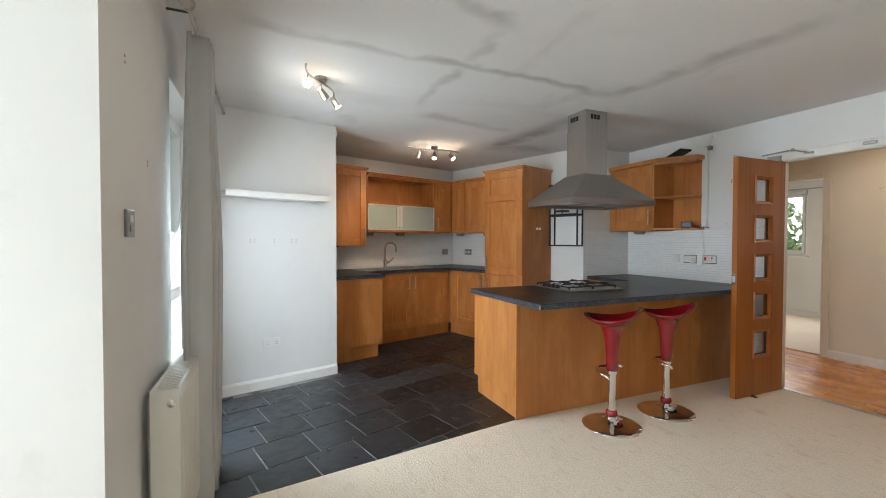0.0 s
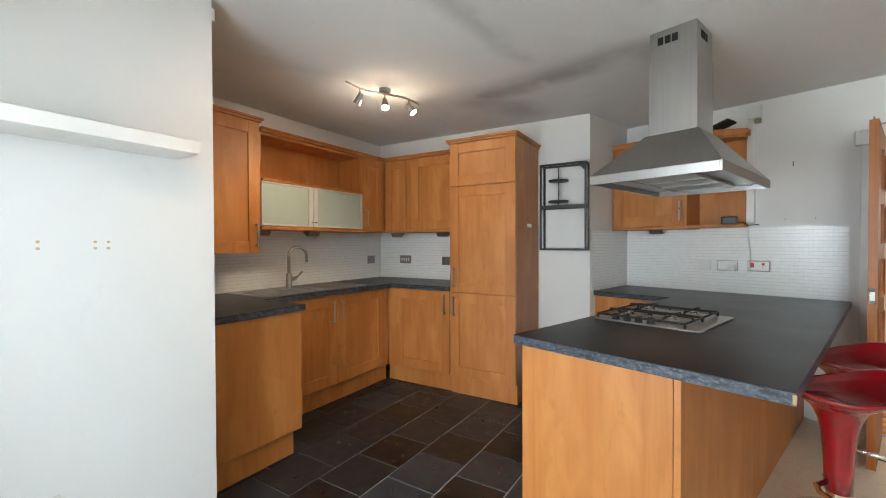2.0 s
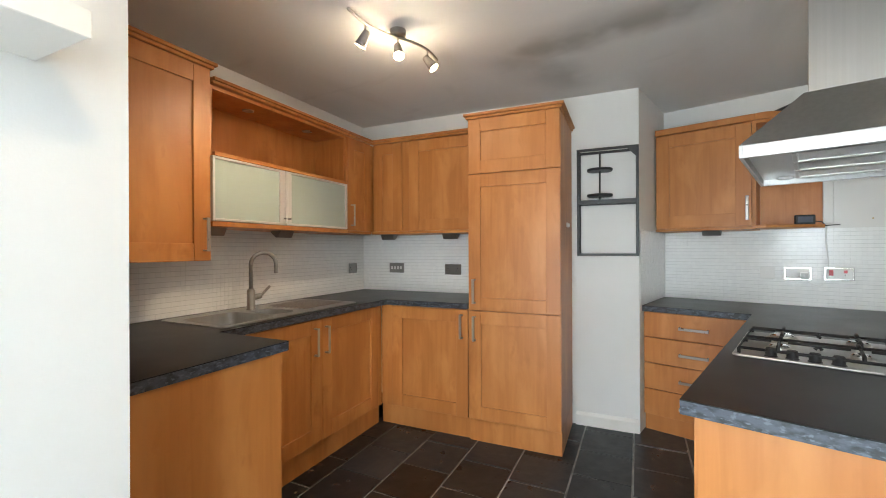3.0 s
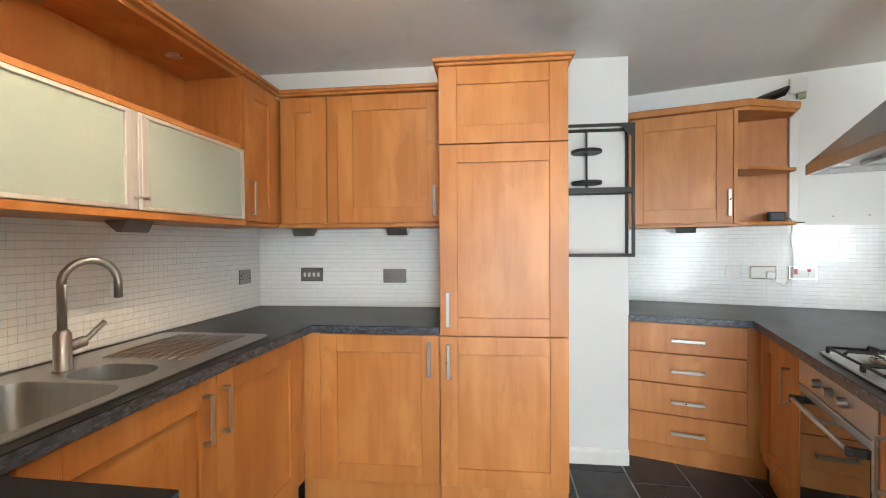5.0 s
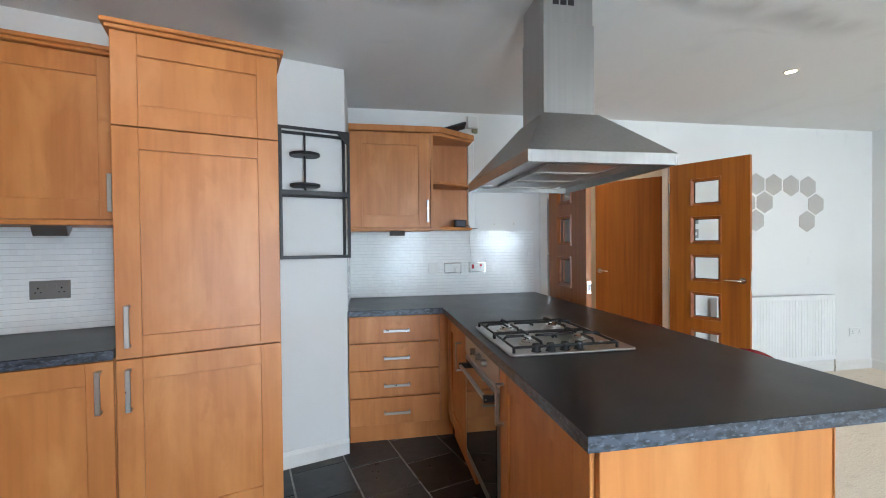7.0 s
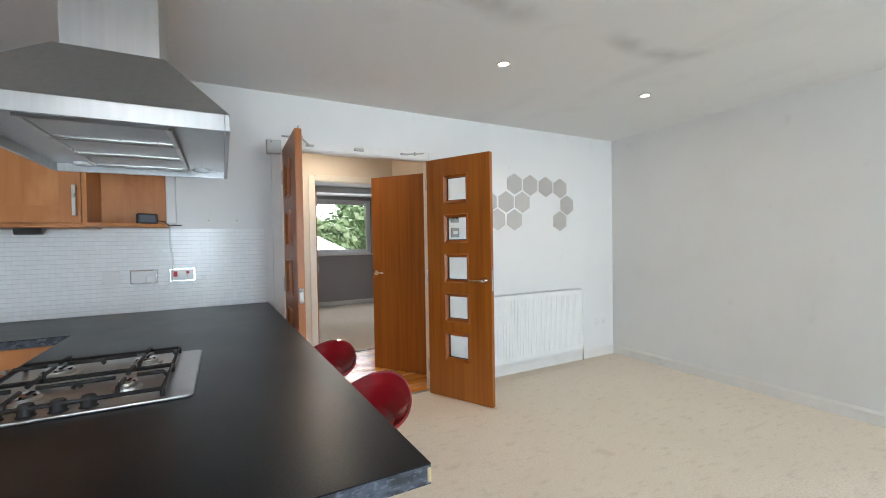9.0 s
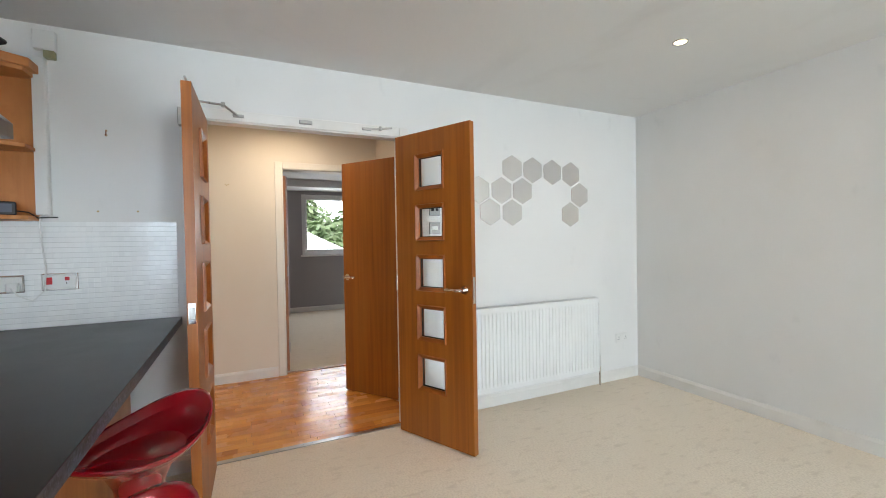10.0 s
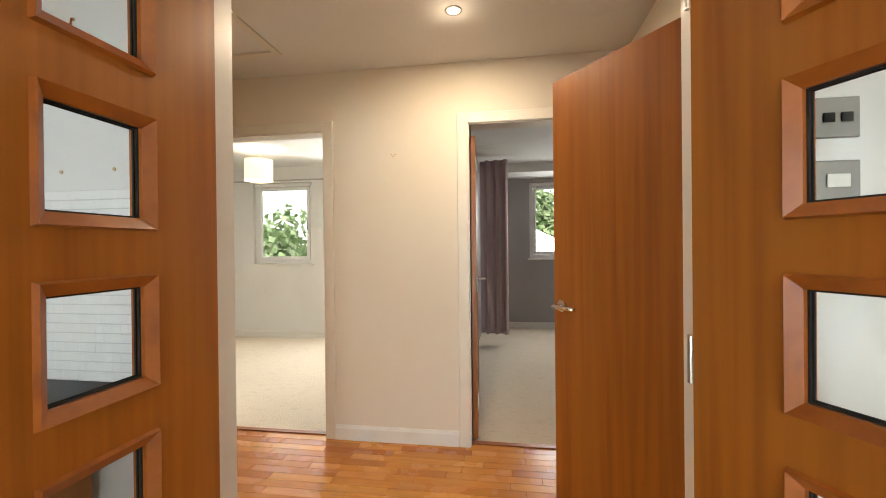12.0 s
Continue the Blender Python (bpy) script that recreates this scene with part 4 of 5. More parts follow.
duct = part("upper_duct", B(cx0 + 0.004, cx1 - 0.004, cy0 + 0.004, cy1 - 0.004, 2.27, H, ch=0.002), STEEL, u)
for k in range(3):
    part("vent_slot", B(cx0 + 0.0025, cx0 + 0.0038, cy1 - 0.045 - k * 0.035 - 0.028, cy1 - 0.045 - k * 0.035, H - 0.075, H - 0.035), DARK, duct)
    part("vent_slot", B(cx0 + 0.06 + k * 0.035, cx0 + 0.088 + k * 0.035, cy0 + 0.0025, cy0 + 0.0038, H - 0.075, H - 0.035), DARK, duct)

# ---- double doors and hall door ----


def lever(parent, x, z, y, side, way):
    """A chrome lever on a round rose; side: which way it stands out, way: which way the lever points."""
    bm = bmesh.new()
    rod(bm, (x, y, z), (x, y + side * 0.010, z), 0.026, 0.026, 24)
    rod(bm, (x, y + side * 0.010, z), (x, y + side * 0.05, z), 0.010, 0.010, 16)
    h = part("lever_handle", bm, CHROME, parent, "chrome lever handle")
    part("grip", tube(bmesh.new(), [(x - way * 0.006, y + side * 0.048, z), (x + way * 0.03, y + side * 0.052, z), (x + way * 0.115, y + side * 0.050, z)], 0.0095, 12), CHROME, h, smooth=True)
    return h


def door_leaf(name, m, width, label, lites=(), height=1.995, t=0.040, handle=True, handle_z=1.0):
    """A flush veneered leaf; x runs from its hinges, y is its thickness, lites are (x0, x1, z0, z1)."""
    u = thing(name, m, label, "door")
    z0 = 0.008
    # the leaf as an upright slab: drawn flat, then stood up
    stand = pose(0, t / 2, 0, 90, 0, 0)
    bm = slab([(0, z0), (width, z0), (width, z0 + height), (0, z0 + height)], [[(a, c), (b, c), (b, d), (a, d)] for a, b, c, d in lites], 0, t)
    bmesh.ops.transform(bm, matrix=stand, verts=bm.verts)
    leaf = part("leaf", bm, VENEER, u)
    part("edge_lipping", B(width, width + 0.004, -t / 2, t / 2, z0, z0 + height), VENEER, u)
    for a, b, c, d in lites:
        w = 0.026
        for s in (-1, 1):
            bm = bmesh.new()
            o = [(a - 0.008, c - 0.010), (b + 0.008, c - 0.010), (b + 0.008, d + 0.010), (a - 0.008, d + 0.010)]
            i = [(a + 0.016, c + 0.016), (b - 0.016, c + 0.016), (b - 0.016, d - 0.016), (a + 0.016, d - 0.016)]
            y1, y2, y3 = s * (t / 2 + 0.012), s * 0.006, s * (t / 2 - 0.001)
            ov = [bm.verts.new((x, y3, z)) for x, z in o]
            ot = [bm.verts.new((x + (0.004 if k in (0, 3) else -0.004), y1, z + (0.004 if k < 2 else -0.004))) for k, (x, z) in enumerate(o)]
            it = [bm.verts.new((x, s * (t / 2 - 0.004), z)) for x, z in i]
            ib = [bm.verts.new((x, y2, z)) for x, z in i]
            for k in range(4):
                j = (k + 1) % 4
                for p, q in ((ov, ot), (ot, it), (it, ib)):
                    bm.faces.new((p[k], p[j], q[j], q[k]))
            part("bead", bm, BEAD, leaf, "red hardwood glazing bead")
            bm = bmesh.new()
            for x0, x1, zz0, zz1 in ((a + 0.016, b - 0.016, c + 0.016, c + 0.020), (a + 0.016, b - 0.016, d - 0.020, d - 0.016), (a + 0.016, a + 0.020, c + 0.020, d - 0.020), (b - 0.020, b - 0.016, c + 0.020, d - 0.020)):
                box(bm, x0, x1, min(s * 0.003, s * 0.0065), max(s * 0.003, s * 0.0065), zz0, zz1)
            part("gasket", bm, DARK, leaf, "black glazing gasket")
        g = part("pane", B(a + 0.002, b - 0.002, -0.0025, 0.0025, c + 0.002, d - 0.002), GLASS, leaf, "clear glass pane")
        g.visible_shadow = False
    if handle:
        lever(u, width - 0.045, handle_z, t / 2, 1, -1)
        lever(u, width - 0.045, handle_z, -t / 2, -1, -1)
    if handle:
        part("latch_plate", B(width + 0.0045, width + 0.006, -0.011, 0.011, handle_z - 0.08, handle_z + 0.08), CHROME, u, "steel latch plate")
    for z in (0.25, 1.02, 1.80):
        part("hinge", rod(bmesh.new(), (-0.004, -t / 2 - 0.003, z - 0.05), (-0.004, -t / 2 - 0.003, z + 0.05), 0.006, None, 10), NICKEL, u)
    return u


LITES = [(0.332 + 0.3255 * k, 0.550 + 0.3255 * k) for k in range(5)]
door_leaf("glazed_door", pose(3.968, 0.868, 0, 0, 0, 206.5), 0.610, "open cherry veneer double-door leaf with five square panes", [(0.185, 0.407, c, d) for c, d in LITES])
dl = door_leaf("glazed_door", pose(3.985, 2.020, 0, 0, 0, 179.3), 0.630, "open cherry veneer double-door leaf beside the worktop", [(0.193, 0.407, c, d) for c, d in LITES], handle=False)
part("strike_plate", B(0.635, 0.638, -0.014, 0.014, 0.955, 1.045), CHROME, dl)
part("flush_bolt", B(0.635, 0.641, -0.010, 0.010, 0.975, 1.025), WHITEPL, dl)
part("top_bolt", tube(bmesh.new(), [(0.52, 0, 2.008), (0.66, 0, 2.010)], 0.005, 8), NICKEL, dl)
door_leaf("cupboard_door", pose(4.308, 0.590, 0, 0, 0, 36), 0.765, "open plain cherry veneer hall door", (), height=1.975)
door_leaf("bedroom_door", pose(HX + 0.10, B1 - 0.012, 0, 0, 0, 3), 0.75, "open dark veneer door of the grey bedroom", (), height=1.975)


def closer_arm(name, m, pts, label):
    u = thing(name, m, label, "door closer")
    for a, b in zip(pts, pts[1:]):
        part("arm", tube(bmesh.new(), [a, b], 0.0065, 8), NICKEL, u)
    part("pivot", rod(bmesh.new(), Vector(pts[1]) + Vector((0, 0, -0.012)), Vector(pts[1]) + Vector((0, 0, 0.014)), 0.010, None, 14), NICKEL, u)
    part("foot", B(-0.012, 0.012, -0.03, 0.03, -0.008, 0.008, ch=0.002), NICKEL, u)
    return u


closer_arm("door_closer", pose(XW - 0.028, 1.84, DZ + 0.015), [(-0.0, 0.0, 0.0), (-0.09, 0.075, 0.03), (-0.235, 0.225, -0.005)], "steel two-piece door closer arm above the doorway")
closer_arm("door_closer", pose(XW - 0.028, 1.07, DZ + 0.015), [(-0.0, 0.0, 0.0), (-0.02, -0.09, 0.005), (-0.04, -0.165, 0.012)], "folded steel door closer arm above the doorway")
u = thing("door_contact", pose(XW - 0.024, 1.46, DZ + 0.018), "small steel door catch above the doorway", "door catch")
part("plate", B(-0.014, 0.006, -0.04, 0.04, -0.012, 0.012, ch=0.004), NICKEL, u)
u = thing("door_closer_box", pose(XW - 0.030, 2.10, 2.03), "small steel box at the door frame's head", "door closer")
part("case", B(-0.02, 0.028, -0.055, 0.045, -0.06, 0.04, ch=0.004), NICKEL, u)

u = thing("door_stop", pose(3.575, 2.000, 0.001, 0, 0, 80), "small black rubber wedge under the open door", "door stop")
bm = bmesh.new()
side = [[bm.verts.new((x, y, z)) for x, z in ((-0.035, 0.0), (0.035, 0.0), (0.035, 0.022), (-0.035, 0.003))] for y in (-0.014, 0.014)]
bm.faces.new(side[0])
bm.faces.new(side[1][::-1])
for i in range(4):
    bm.faces.new((side[0][i], side[0][(i + 1) % 4], side[1][(i + 1) % 4], side[1][i]))
part("wedge", bm, BLACK, u)

# ---- radiators ----


def radiator(name, m, length, height, depth, material, label, flutes):
    """A panel radiator; x runs along it, y = 0 is the wall side, -depth its front."""
    u = thing(name, m, label, "radiator")
    bm = bmesh.new()
    pitch = length / flutes
    pts = []
    for i in range(flutes):
        x = i * pitch
        pts += [(x, 0.0), (x + pitch * 0.32, 0.0), (x + pitch * 0.42, 0.007), (x + pitch * 0.90, 0.007)]
    pts.append((length, 0.0))
    rows = []
    for z, k in ((0.0, 0.0), (0.03, 0.0), (0.055, 1.0), (height - 0.055, 1.0), (height - 0.03, 0.0), (height, 0.0)):
        rows.append([bm.verts.new((x, -depth + d * 0.6 * k, z)) for x, d in pts])
    for p, q in zip(rows, rows[1:]):
        for i in range(len(pts) - 1):
            bm.faces.new((p[i], p[i + 1], q[i + 1], q[i]))
    part("front_panel", bm, material, u)
    part("back_panel", B(0.0, length, -0.045, -0.030, 0.0, height, ch=0.003), material, u)
    for x in (0.0, length):
        part("side_panel", B(x - 0.004, x + 0.004, -depth - 0.001, -0.028, 0.004, height + 0.004, ch=0.002), material, u)
    g = bmesh.new()
    box(g, 0.005, length - 0.005, -depth, -depth + 0.012, height, height + 0.006, ch=0.002)
    box(g, 0.005, length - 0.005, -0.045, -0.030, height, height + 0.006, ch=0.002)
    n = int(length / 0.022)
    for i in range(n):
        x = 0.008 + i * 0.022
        box(g, x, x + 0.008, -depth + 0.012, -0.045, height + 0.001, height + 0.005)
    part("top_grille", g, material, u)
    part("fins", B(0.02, length - 0.02, -depth + 0.012, -0.047, 0.02, height - 0.02), CREAM if material is CREAM else RADWHITE, u)
    for x in (0.10, length - 0.10):
        part("bracket", B(x - 0.012, x + 0.012, -0.030, -0.001, 0.05, height - 0.05), material, u)
    return u


r = radiator("radiator", pose(XW, 0.420, 0.150, 0, 0, -90), 1.335, 0.630, 0.105, RADWHITE, "white double-panel radiator under the mirror hexagons", 40)
bm = bmesh.new()
tube(bm, [(1.36, -0.07, 0.06), (1.372, -0.07, 0.05), (1.372, -0.07, -0.134)], 0.0075, 10)
part("pipe", bm, CHROME, r, smooth=True)
part("valve", lathe(bmesh.new(), [(0, 0.0), (0.012, 0.0), (0.012, 0.03), (0.017, 0.035), (0.017, 0.09), (0.012, 0.10), (0, 0.10)], 20, (1.372, -0.07, 0.03)), WHITEPL, r, smooth=True)
r = radiator("radiator", pose(WW, 1.66, 0.13, 0, 0, 90), 0.62, 0.625, 0.125, CREAM, "cream double-panel radiator beside the curtain", 18)
pl = part("plug", lathe(bmesh.new(), [(0, 0.006), (0.009, 0.006), (0.009, 0.003), (0.014, 0.004), (0.016, 0.0), (0.016, -0.006)], 24), CHROME, r, "round chrome blanking plug", smooth=True)
pl.matrix_local = pose(-0.005, -0.098, 0.575, 0, -90, 0)

# ---- bar stools ----


def bar_stool(m):
    u = thing("bar_stool", m, "red gloss plastic bar stool on a chrome pedestal", "bar stool", "stools at the peninsula")
    part("base", lathe(bmesh.new(), [(0, 0.0), (0.200, 0.0), (0.202, 0.004), (0.198, 0.009), (0.17, 0.016), (0.11, 0.026), (0.06, 0.040), (0.038, 0.060), (0.034, 0.078), (0, 0.078)], 56), CHROME, u, smooth=True)
    part("collar", lathe(bmesh.new(), [(0, 0.079), (0.040, 0.079), (0.041, 0.085), (0.036, 0.108), (0.031, 0.112), (0, 0.112)], 32), RED, u, "red plastic collar", smooth=True)
    part("column", lathe(bmesh.new(), [(0, 0.112), (0.0265, 0.112), (0.0265, 0.375), (0, 0.375)], 28), CHROME, u, smooth=False)
    part("column_ring", lathe(bmesh.new(), [(0, 0.375), (0.034, 0.375), (0.035, 0.380), (0.035, 0.405), (0.033, 0.408), (0, 0.408)], 28), CHROME, u)
    R_ = pose(0, 0, 0, 0, 0, 45)
    pts = [(0.0, 0.03, 0.415), (-0.06, 0.05, 0.415), (-0.11, 0.03, 0.415), (-0.155, -0.03, 0.415), (-0.165, -0.09, 0.413), (-0.15, -0.13, 0.402), (-0.145, -0.138, 0.385)]
    part("footrest", tube(bmesh.new(), [R_ @ Vector(p) for p in pts], 0.0095, 12), CHROME, u, smooth=True)
    pts = [(0.0, 0.03, 0.415), (0.05, 0.045, 0.415), (0.075, 0.03, 0.414), (0.085, 0.0, 0.413)]
    part("footrest_end", tube(bmesh.new(), [R_ @ Vector(p) for p in pts], 0.0095, 12), CHROME, u, smooth=True)
    part("gas_lever", tube(bmesh.new(), [R_ @ Vector(p) for p in ((0.04, 0, 0.700), (0.12, 0.02, 0.695), (0.17, 0.03, 0.675))], 0.004, 8), CHROME, u, smooth=True)
    # the seat: a trumpet neck that opens into a scooped, saddle-shaped bowl
    bm = bmesh.new()
    n = 48
    rows = []
    prof = [(0.040, 0.395, 0), (0.043, 0.50, 0), (0.050, 0.60, 0), (0.060, 0.655, 0), (0.080, 0.700, 0.1), (0.115, 0.735, 0.35), (0.155, 0.762, 0.7), (0.190, 0.785, 1.0), (0.203, 0.797, 1.1), (0.203, 0.806, 1.1), (0.192, 0.800, 1.05), (0.168, 0.768, 0.8), (0.13, 0.740, 0.4), (0.08, 0.722, 0.1), (0.012, 0.716, 0)]
    for r_, z, k in prof:
        ring = []
        for i in range(n):
            a = 2 * math.pi * i / n
            lift = k * (0.022 * math.cos(2 * a) + 0.024 * math.cos(a) - 0.012)
            rx, ry = r_ * (1 - 0.04 * k), r_ * (1 - 0.20 * k)
            ring.append(bm.verts.new((rx * math.cos(a), ry * math.sin(a), z + lift)))
        rows.append(ring)
    for p, q in zip(rows, rows[1:]):
        for i in range(n):
            bm.faces.new((p[i], p[(i + 1) % n], q[(i + 1) % n], q[i]))
    bm.faces.new(rows[0][::-1])
    bm.faces.new(rows[-1])
    part("seat", bm, RED, u, smooth=True)
    return u


st = bar_stool(pose(2.065, 2.060, 0, 0, 0, -50))
copy_thing(st, pose(2.635, 2.078, 0, 0, 0, -40))

# ---- metal rack, shelf and small fittings ----
F_K = F_B @ pose(1.905, 0, 1.246)
u = thing("wall_rack", F_K, "black metal wall rack with two round trays", "wall rack")
W_, H_, D_, t_ = 0.400, 0.754, 0.13, 0.016
for x in (0, W_ - t_):
    for y in (-D_, -t_ - 0.001):
        part("post", B(x, x + t_, y, y + t_, 0, H_, ch=0.001), BLACK, u)
for z in (0, 0.365, H_ - t_):
    for y in (-D_, -t_ - 0.001):
        part("crossbar", B(t_, W_ - t_, y, y + t_, z, z + t_ + (0.012 if z == 0.365 else 0), ch=0.001), BLACK, u)
    for x in (0, W_ - t_):
        part("side_bar", B(x, x + t_, -D_ + t_, -t_ - 0.001, z, z + t_, ch=0.001), BLACK, u)
part("rod", rod(bmesh.new(), (0.15, -0.065, 0.39), (0.15, -0.065, H_ - t_), 0.006, None, 12), BLACK, u)
for z in (0.42, 0.60):
    part("tray", lathe(bmesh.new(), [(0, z), (0.082, z), (0.086, z + 0.004), (0.086, z + 0.016), (0.083, z + 0.016), (0.081, z + 0.006), (0, z + 0.006)], 36, (0.15, -0.065, 0)), BLACK, u)
bm = bmesh.new()
v3 = [[bm.verts.new(p) for p in ((W_ - t_ - 0.001, y, H_ - t_), (W_ - t_ - 0.055, y, H_ - t_), (W_ - t_ - 0.001, y, H_ - t_ - 0.06))] for y in (-D_ + 0.001, -D_ + 0.012)]
bm.faces.new(v3[0])
bm.faces.new(v3[1][::-1])
for i in range(3):
    bm.faces.new((v3[0][i], v3[0][(i + 1) % 3], v3[1][(i + 1) % 3], v3[1][i]))
part("gusset", bm, BLACK, u)

u = thing("floating_shelf", F_T @ pose(-1.02, 0, 1.668), "white floating wall shelf above screw holes", "shelf")
part("board", B(0.003, 0.859, -0.197, -0.001, 0, 0.048, ch=0.002), TRIM, u)
part("front_edge", B(0, 0.862, -0.201, -0.1975, -0.0005, 0.0485, ch=0.001), TRIM, u)


def plate(name, m, w, h, label, material, bits, category="socket", group=""):
    """A wall plate; x along the wall, y = 0 the wall. bits: (part, x0, x1, z0, z1, material)."""
    u = thing(name, m, label, category, group)
    part("plate", B(-w / 2, w / 2, -0.009, -0.0005, -h / 2, h / 2, ch=0.002), material, u)
    for n, x0, x1, z0, z1, mt in bits:
        part(n, B(x0, x1, -0.0125, -0.0092, z0, z1, ch=0.0008), mt, u)
    return u


def double_bits(pin, rocker):
    out = []
    for s in (-1, 1):
        out.append(("rocker", s * 0.016 - 0.008, s * 0.016 + 0.008, 0.012, 0.028, rocker))
        out.append(("pin_slot", s * 0.042 - 0.003, s * 0.042 + 0.003, 0.004, 0.012, pin))
        out.append(("pin_slot", s * 0.042 - 0.013, s * 0.042 - 0.006, -0.014, -0.010, pin))
        out.append(("pin_slot", s * 0.042 + 0.006, s * 0.042 + 0.013, -0.014, -0.010, pin))
    return out


plate("double_socket", F_T @ pose(-0.62, 0, 0.400), 0.146, 0.086, "white double wall socket above the skirting", WHITEPL, double_bits(DARK, WHITEPL), group="wall sockets")
plate("steel_double_socket", F_S @ pose(-0.178, -0.010, 1.134), 0.110, 0.086, "brushed steel double socket on white mosaic", GREYSW, double_bits(DARK, GREYSW), group="wall sockets")
plate("steel_double_socket", F_B @ pose(0.902, -0.010, 1.129), 0.146, 0.086, "brushed steel double socket on white mosaic", GREYSW, double_bits(DARK, GREYSW), group="wall sockets")
plate("four_gang_switch", F_B @ pose(0.363, -0.010, 1.136), 0.146, 0.086, "brushed steel four-gang switch on white mosaic", GREYSW, [("rocker", x - 0.008, x + 0.008, -0.013, 0.013, WHITEPL) for x in (-0.045, -0.015, 0.015, 0.045)], "switch")
plate("single_switch", F_R @ pose(0.679, -0.010, 1.118), 0.086, 0.086, "white single switch plate on white mosaic", WHITEPL, [("rocker", -0.01, 0.01, -0.014, 0.014, WHITEPL)], "switch")
plate("double_socket", F_R @ pose(0.845, -0.010, 1.118), 0.146, 0.086, "chrome-edged double socket with a white plug", CHROME, [("insert", -0.066, 0.066, -0.036, 0.036, WHITEPL)], group="wall sockets")
u = thing("plug", F_R @ pose(0.882, -0.0225, 1.106), "white mains plug in the kitchen socket", "plug")
part("body", B(-0.024, 0.024, -0.032, -0.001, -0.026, 0.022, ch=0.006), WHITEPL, u)
plate("cooker_switch", F_R @ pose(1.055, -0.010, 1.122), 0.146, 0.086, "chrome cooker switch with red rockers", CHROME, [("insert", -0.066, 0.066, -0.036, 0.036, WHITEPL), ("red_rocker", -0.052, -0.028, -0.012, 0.024, REDSW), ("red_rocker", 0.022, 0.040, 0.006, 0.024, REDSW), ("pin_slot", 0.026, 0.030, -0.012, -0.004, DARK)], "switch")
for c in [o for o in bpy.data.objects if o.name.startswith("red_rocker") or o.name.startswith("pin_slot")]:
    if c.parent and c.parent.name.startswith("cooker_switch"):
        c.location.y = -0.0036
plate("double_socket", pose(XW, -1.293, 0.380, 0, 0, -90), 0.146, 0.086, "white double wall socket beside the radiator", WHITEPL, double_bits(DARK, WHITEPL), group="wall sockets")
plate("light_switch", pose(WW, 1.545, 1.368, 0, 0, 90), 0.086, 0.092, "brushed steel double light switch", GREYSW, [("rocker", -0.014, 0.014, 0.004, 0.028, WHITEPL), ("rocker", -0.014, 0.014, -0.028, -0.004, GREYSW)], "switch")
plate("light_switch", pose(XW, 0.573, 1.526, 0, 0, -90), 0.086, 0.086, "chrome dimmer switch behind the open door", GREYSW, [("rocker", -0.028, -0.006, -0.01, 0.01, DARK), ("rocker", 0.006, 0.028, -0.01, 0.01, DARK)], "switch", "switches behind the door")
plate("light_switch", pose(XW, 0.573, 1.392, 0, 0, -90), 0.086, 0.086, "chrome socket plate behind the open door", GREYSW, [("rocker", -0.022, 0.022, -0.014, 0.014, WHITEPL)], "switch", "switches behind the door")

# white conduit, junction box, router and thermostat by the wall unit
u = thing("pipe_trunking", F_R @ pose(1.010, 0, 1.46), "white plastic trunking from worktop height to the ceiling box", "trunking")
part("channel", B(-0.034, 0.020, -0.036, -0.0005, 0, 0.79, ch=0.003), WHITEPL, u)
part("cover", B(-0.031, 0.017, -0.041, -0.0365, 0.003, 0.787, ch=0.001), WHITEPL, u)
u = thing("alarm_box", F_R @ pose(1.022, 0, 2.295), "small white detector box high on the wall", "sensor")
part("case", B(-0.04, 0.05, -0.035, -0.0005, -0.005, 0.095, ch=0.004), WHITEPL, u)
part("terminal", B(0.0, 0.045, -0.03, -0.001, -0.045, -0.006, ch=0.002), mat("tarnished_brass", (0.30, 0.30, 0.17), 0.5, 0.3), u, "tarnished terminal block")
u = thing("router", F_R @ pose(0.82, -0.19, 2.222, 0, -16, -8), "black flat router leaning on top of the wall unit", "router")
part("case", B(-0.11, 0.11, -0.075, 0.075, 0.0, 0.022, ch=0.006), BLACK, u)
part("cable", tube(bmesh.new(), [(-0.10, 0.05, 0.01), (-0.16, 0.06, 0.0), (-0.22, 0.07, -0.06)], 0.003, 6), BLACK, u)
u = thing("display_unit", F_R @ pose(0.885, -0.135, 1.4525, 0, 0, 20), "small black energy monitor with a lit screen", "monitor")
part("case", B(-0.055, 0.055, -0.012, 0.012, 0.0, 0.065, ch=0.006), BLACK, u)
part("screen", B(-0.040, 0.040, -0.0136, -0.0125, 0.014, 0.054), SCREEN, u, "lit display")
part("stand", B(-0.03, 0.03, 0.012, 0.045, 0.0, 0.006, ch=0.002), BLACK, u)
u = thing("white_cable", Matrix(), "white flex hanging from the wall unit to the plug", "cable")
pts = [F_R @ Vector(p) for p in ((0.995, -0.045, 1.455), (0.99, -0.03, 1.35), (1.005, -0.028, 1.20), (1.0, -0.03, 1.08), (0.955, -0.035, 1.035), (0.905, -0.045, 1.06), (0.880, -0.056, 1.105))]
part("flex", tube(bmesh.new(), pts, 0.0035, 8), WHITEPL, u, smooth=True)
u = thing("black_cable", Matrix(), "black lead from the monitor to the trunking", "cable")
pts = [F_R @ Vector(p) for p in ((0.93, -0.12, 1.475), (0.97, -0.09, 1.47), (0.99, -0.05, 1.445), (1.01, -0.045, 1.447), (1.06, -0.03, 1.45))]
part("lead", tube(bmesh.new(), pts, 0.003, 8), BLACK, u, smooth=True)
u = thing("heat_sensor", F_T @ pose(0.0, 0.03, 2.36), "small white sensor at the wall's end", "sensor")
